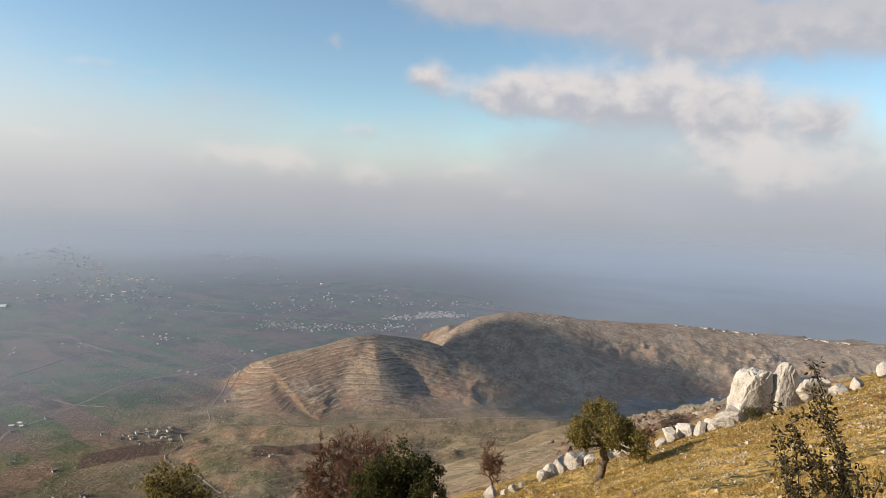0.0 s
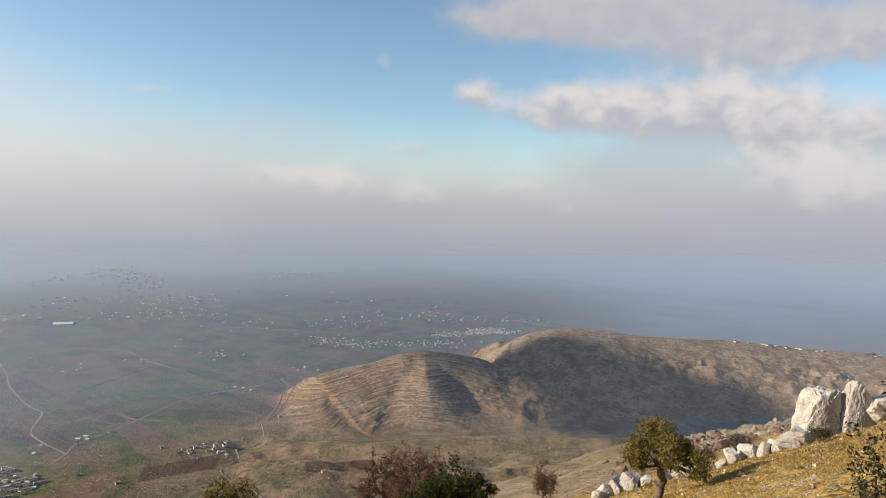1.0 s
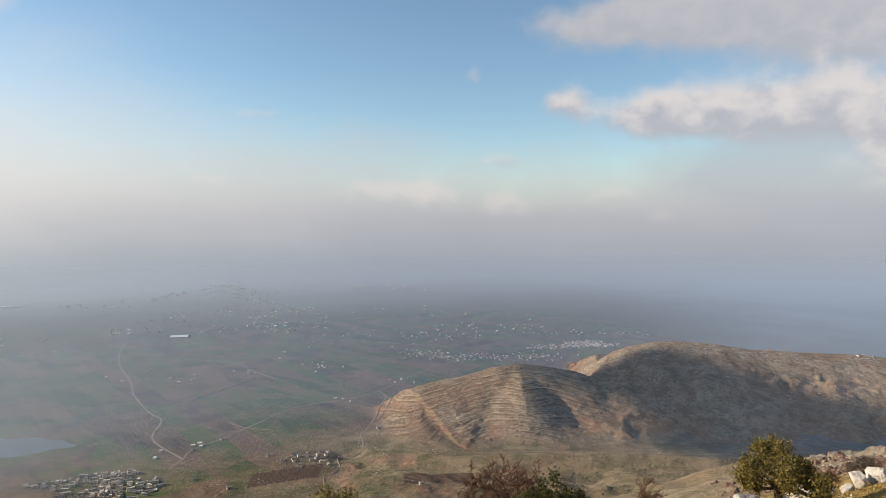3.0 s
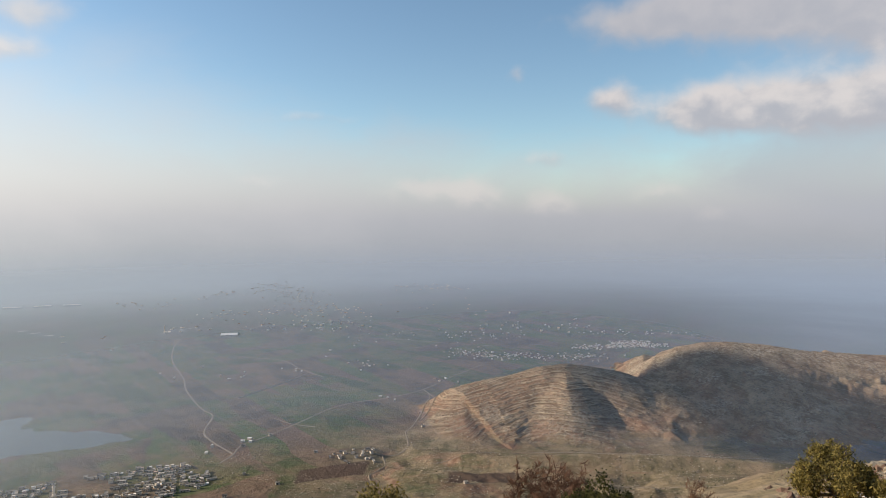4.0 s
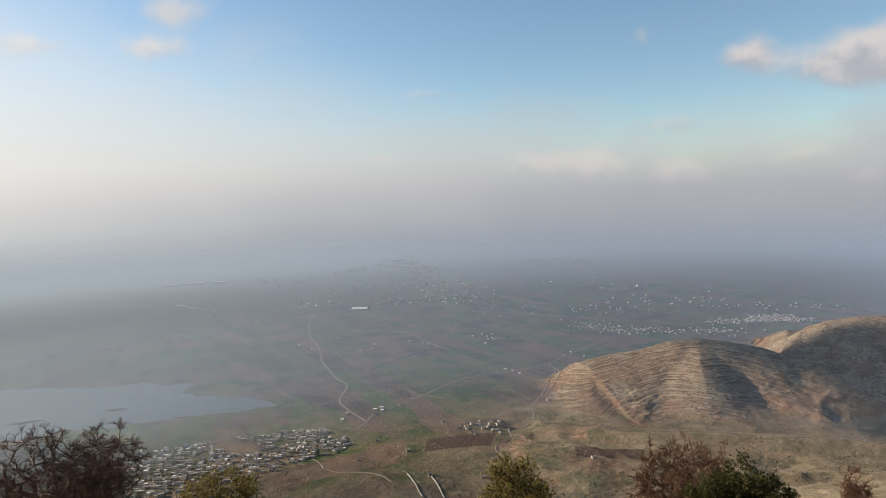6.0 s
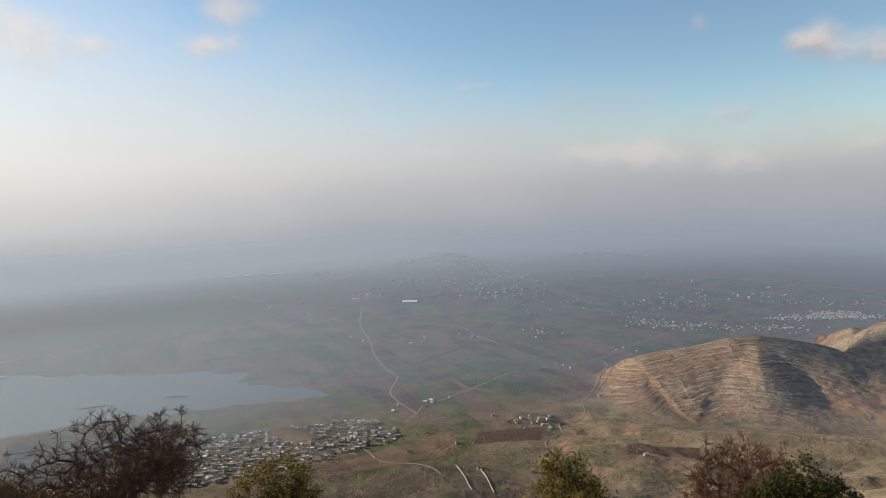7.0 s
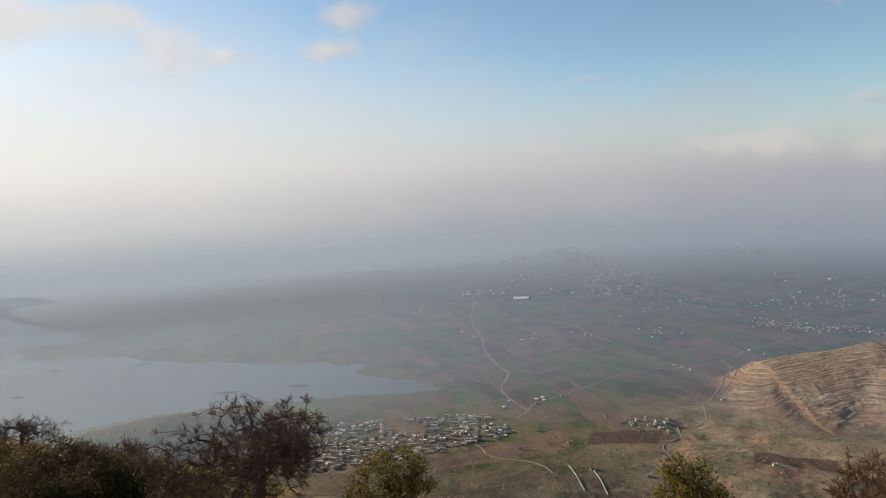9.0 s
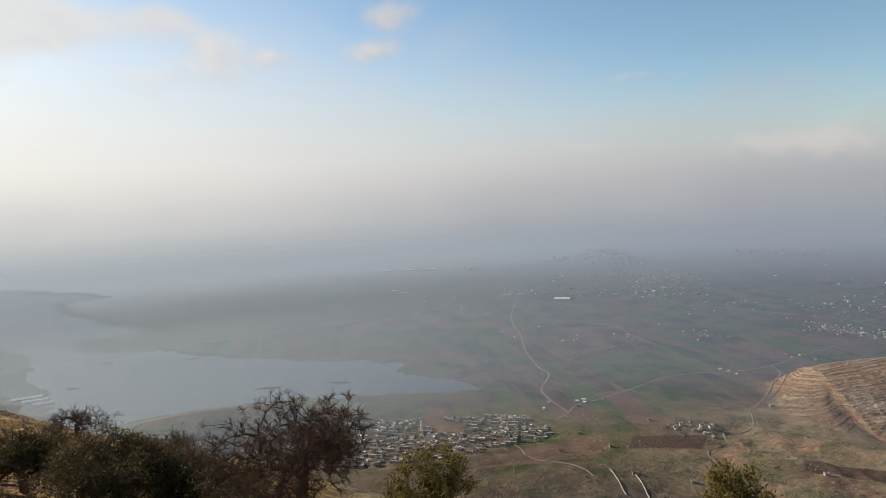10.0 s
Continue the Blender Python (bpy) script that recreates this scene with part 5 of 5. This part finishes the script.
shed(34.5, 1880, 44, 26, 5, 25, "large low building with a bright white roof")
for i in range(3):
    shed(47.6 + i * 0.8, 2110 + 70 * i, 26, 9, 3.5, 30, "long low farm shed with a white roof")
    shed(49.8 - i * 1.9, 2950 - 20 * i, 60, 16, 4, 35, "long low farm shed with a white roof")
for i in range(3):
    shed(78.2 - 0.5 * i, 1335 - 22 * i, 46 - 8 * i, 14, 4, 70, "long low waterside shed with a pale roof")


def dry_wall(line, tall=1.1, thick=0.7):
    """A dry-stone wall on the ground along (side, far)."""
    p = spread([polar(*q) for q in line], 6.0)
    z = land(p[:, 0], p[:, 1])
    d = np.gradient(p, axis=0)
    d /= np.linalg.norm(d, axis=1, keepdims=True)
    n = np.stack([-d[:, 1], d[:, 0]], 1) * thick / 2
    rag = tall * (1 + 0.25 * np.sin(np.arange(len(p)) * 2.3))
    rows = np.stack([np.column_stack([p - n, z - 0.5]), np.column_stack([p - n * 0.7, z + rag]), np.column_stack([p + n * 0.7, z + rag]), np.column_stack([p + n, z - 0.5])], 1)
    faces = [(4 * i + k, 4 * i + (k + 1) % 4, 4 * i + 4 + (k + 1) % 4, 4 * i + 4 + k) for i in range(len(p) - 1) for k in range(4)]
    faces += [(3, 2, 1, 0), (4 * len(p) - 4, 4 * len(p) - 3, 4 * len(p) - 2, 4 * len(p) - 1)]
    return tagged(mesh_object("stone_wall", rows.reshape(-1, 3).tolist(), faces, limestone), "pale dry-stone wall round a green plot", "wall")


dry_wall([(31.1, 677), (30.6, 655), (30.2, 632), (29.8, 612)], 1.1, 0.8)
dry_wall([(29.1, 677), (28.6, 655), (28.2, 636), (27.8, 612)], 1.1, 0.8)
dry_wall([(33.9, 1190), (31.0, 1260), (28.5, 1330)])


# ---- stones and scrub on the far slopes ----
def lumps(name, label, category, seed, count, lo, hi, near, far, small, large, stretch, mat, choose):
    """Many low lumps lying on the ground where choose() lets them."""
    rng = np.random.default_rng(seed)
    a, r = np.radians(rng.uniform(lo, hi, count)), rng.uniform(near, far, count)
    x, y = -r * np.sin(a), r * np.cos(a)
    z, _, hill, _, turf, _, _ = land(x, y, True)
    keep = choose(x, y, z, hill, turf, rng.random(count))
    x, y, z = x[keep], y[keep], z[keep]
    n = len(x)
    size = small * (large / small) ** (rng.random(n) ** 2.2)
    shape = np.array([(1, 0, 0), (0.2, 0.9, 0), (-0.95, 0.2, 0), (-0.1, -0.9, 0), (0.3, 0.2, 0.8), (-0.35, -0.1, 0.7)], float) * [stretch, 1, 1]
    turn = rng.normal(0, 0.35 if stretch > 1.3 else 3, n)
    c, s = np.cos(turn), np.sin(turn)
    pts = np.stack([c[:, None] * shape[:, 0] - s[:, None] * shape[:, 1], s[:, None] * shape[:, 0] + c[:, None] * shape[:, 1], np.tile(shape[:, 2], (n, 1))], -1)
    pts = pts * size[:, None, None] * rng.uniform(0.7, 1.3, (n, 6, 1)) + np.stack([x, y, z - size * 0.15], 1)[:, None]
    tri = np.array([(0, 1, 4), (1, 5, 4), (1, 2, 5), (2, 3, 5), (3, 4, 5), (3, 0, 4)])
    faces = (np.arange(n)[:, None, None] * 6 + tri[None]).reshape(-1, 3)
    return tagged(mesh_object(name, pts.reshape(-1, 3).tolist(), faces.tolist(), mat), label, category, kind="stuff")


def on_ledges(x, y, z, hill, turf, u):
    phase = (beds(x, y, z) / 4.4 + 0.10 * fbm(x, y, 45, 3, 47)) % 1
    return (hill > 0.4) & (np.abs(phase - 0.72) < 0.2) & (u < np.where(x < -40, 0.55, 0.10))


hill_stone = leaf_material("hill_stone", (0.24, 0.195, 0.14), (0.42, 0.355, 0.265))
scrub_leaf = leaf_material("scrub_leaf", (0.036, 0.038, 0.017), (0.105, 0.092, 0.045))
lumps("ledge_stones", "pale ledges of limestone banding the bare hill", "stones", 91, 110000, -36, 21, 850, 1180, 0.35, 1.3, 2.6, hill_stone, on_ledges)
lumps("slope_stones", "pale stones strewn over the rough pasture", "stones", 92, 26000, -30, 46, 600, 900, 0.25, 1.3, 1.2, hill_stone, lambda x, y, z, hill, turf, u: (turf > 0.3) & (fbm(x, y, 60, 3, 95) > 0.0))
lumps("scrub", "low dark scrub dotted over the slopes", "scrub", 93, 20000, -36, 46, 600, 1300, 0.35, 1.3, 1.2, scrub_leaf,
      lambda x, y, z, hill, turf, u: (np.maximum(hill, turf) > 0.4) & (fbm(x, y, 90, 4, 97) + 0.5 * u > 0.25))
lumps("spur_stones", "broken pale rocks on the spur", "stones", 94, 1800, -40, -17, 60, 135, 0.10, 0.6, 1.3, hill_stone, lambda x, y, z, hill, turf, u: fbm(x, y, 9, 3, 99) > -0.1)
lumps("spur_scrub", "brown scrub on the spur", "scrub", 95, 2500, -40, -10, 55, 160, 0.15, 0.8, 1.1, plain_material("brown_scrub", (0.10, 0.06, 0.045), (0.19, 0.13, 0.095), 0.5),
      lambda x, y, z, hill, turf, u: fbm(x, y, 14, 3, 101) > 0.1)


def islet(side, far, long, wide, turn):
    """A low reedy island in the lake."""
    bm = bmesh.new()
    bmesh.ops.create_icosphere(bm, subdivisions=3, radius=1.0)
    for v in bm.verts:
        k = 1 + 0.3 * noise.noise(v.co * 2.2 + Vector((side, far, 0)))
        v.co = Vector((v.co.x * k * long / 2, v.co.y * k * wide / 2, v.co.z * 1.8))
    me = bpy.data.meshes.new("islet")
    bm.to_mesh(me), bm.free()
    me.materials.append(reeds)
    ob = new("islet", me)
    x, y = polar(side, far)
    ob.matrix_world = pose(x, y, PLAIN - 1.4, 0, 0, turn)
    return tagged(ob, "low dark reedy island in the grey lake", "island")


reeds = plain_material("reeds", (0.05, 0.045, 0.028), (0.10, 0.085, 0.05), 0.1)
islet(72.7, 1560, 26, 14, 10)
islet(75.2, 1370, 24, 12, 40)
islet(66.5, 1480, 46, 10, 70)
islet(60.5, 1150, 50, 9, 50)
islet(54.5, 1130, 40, 8, 35)
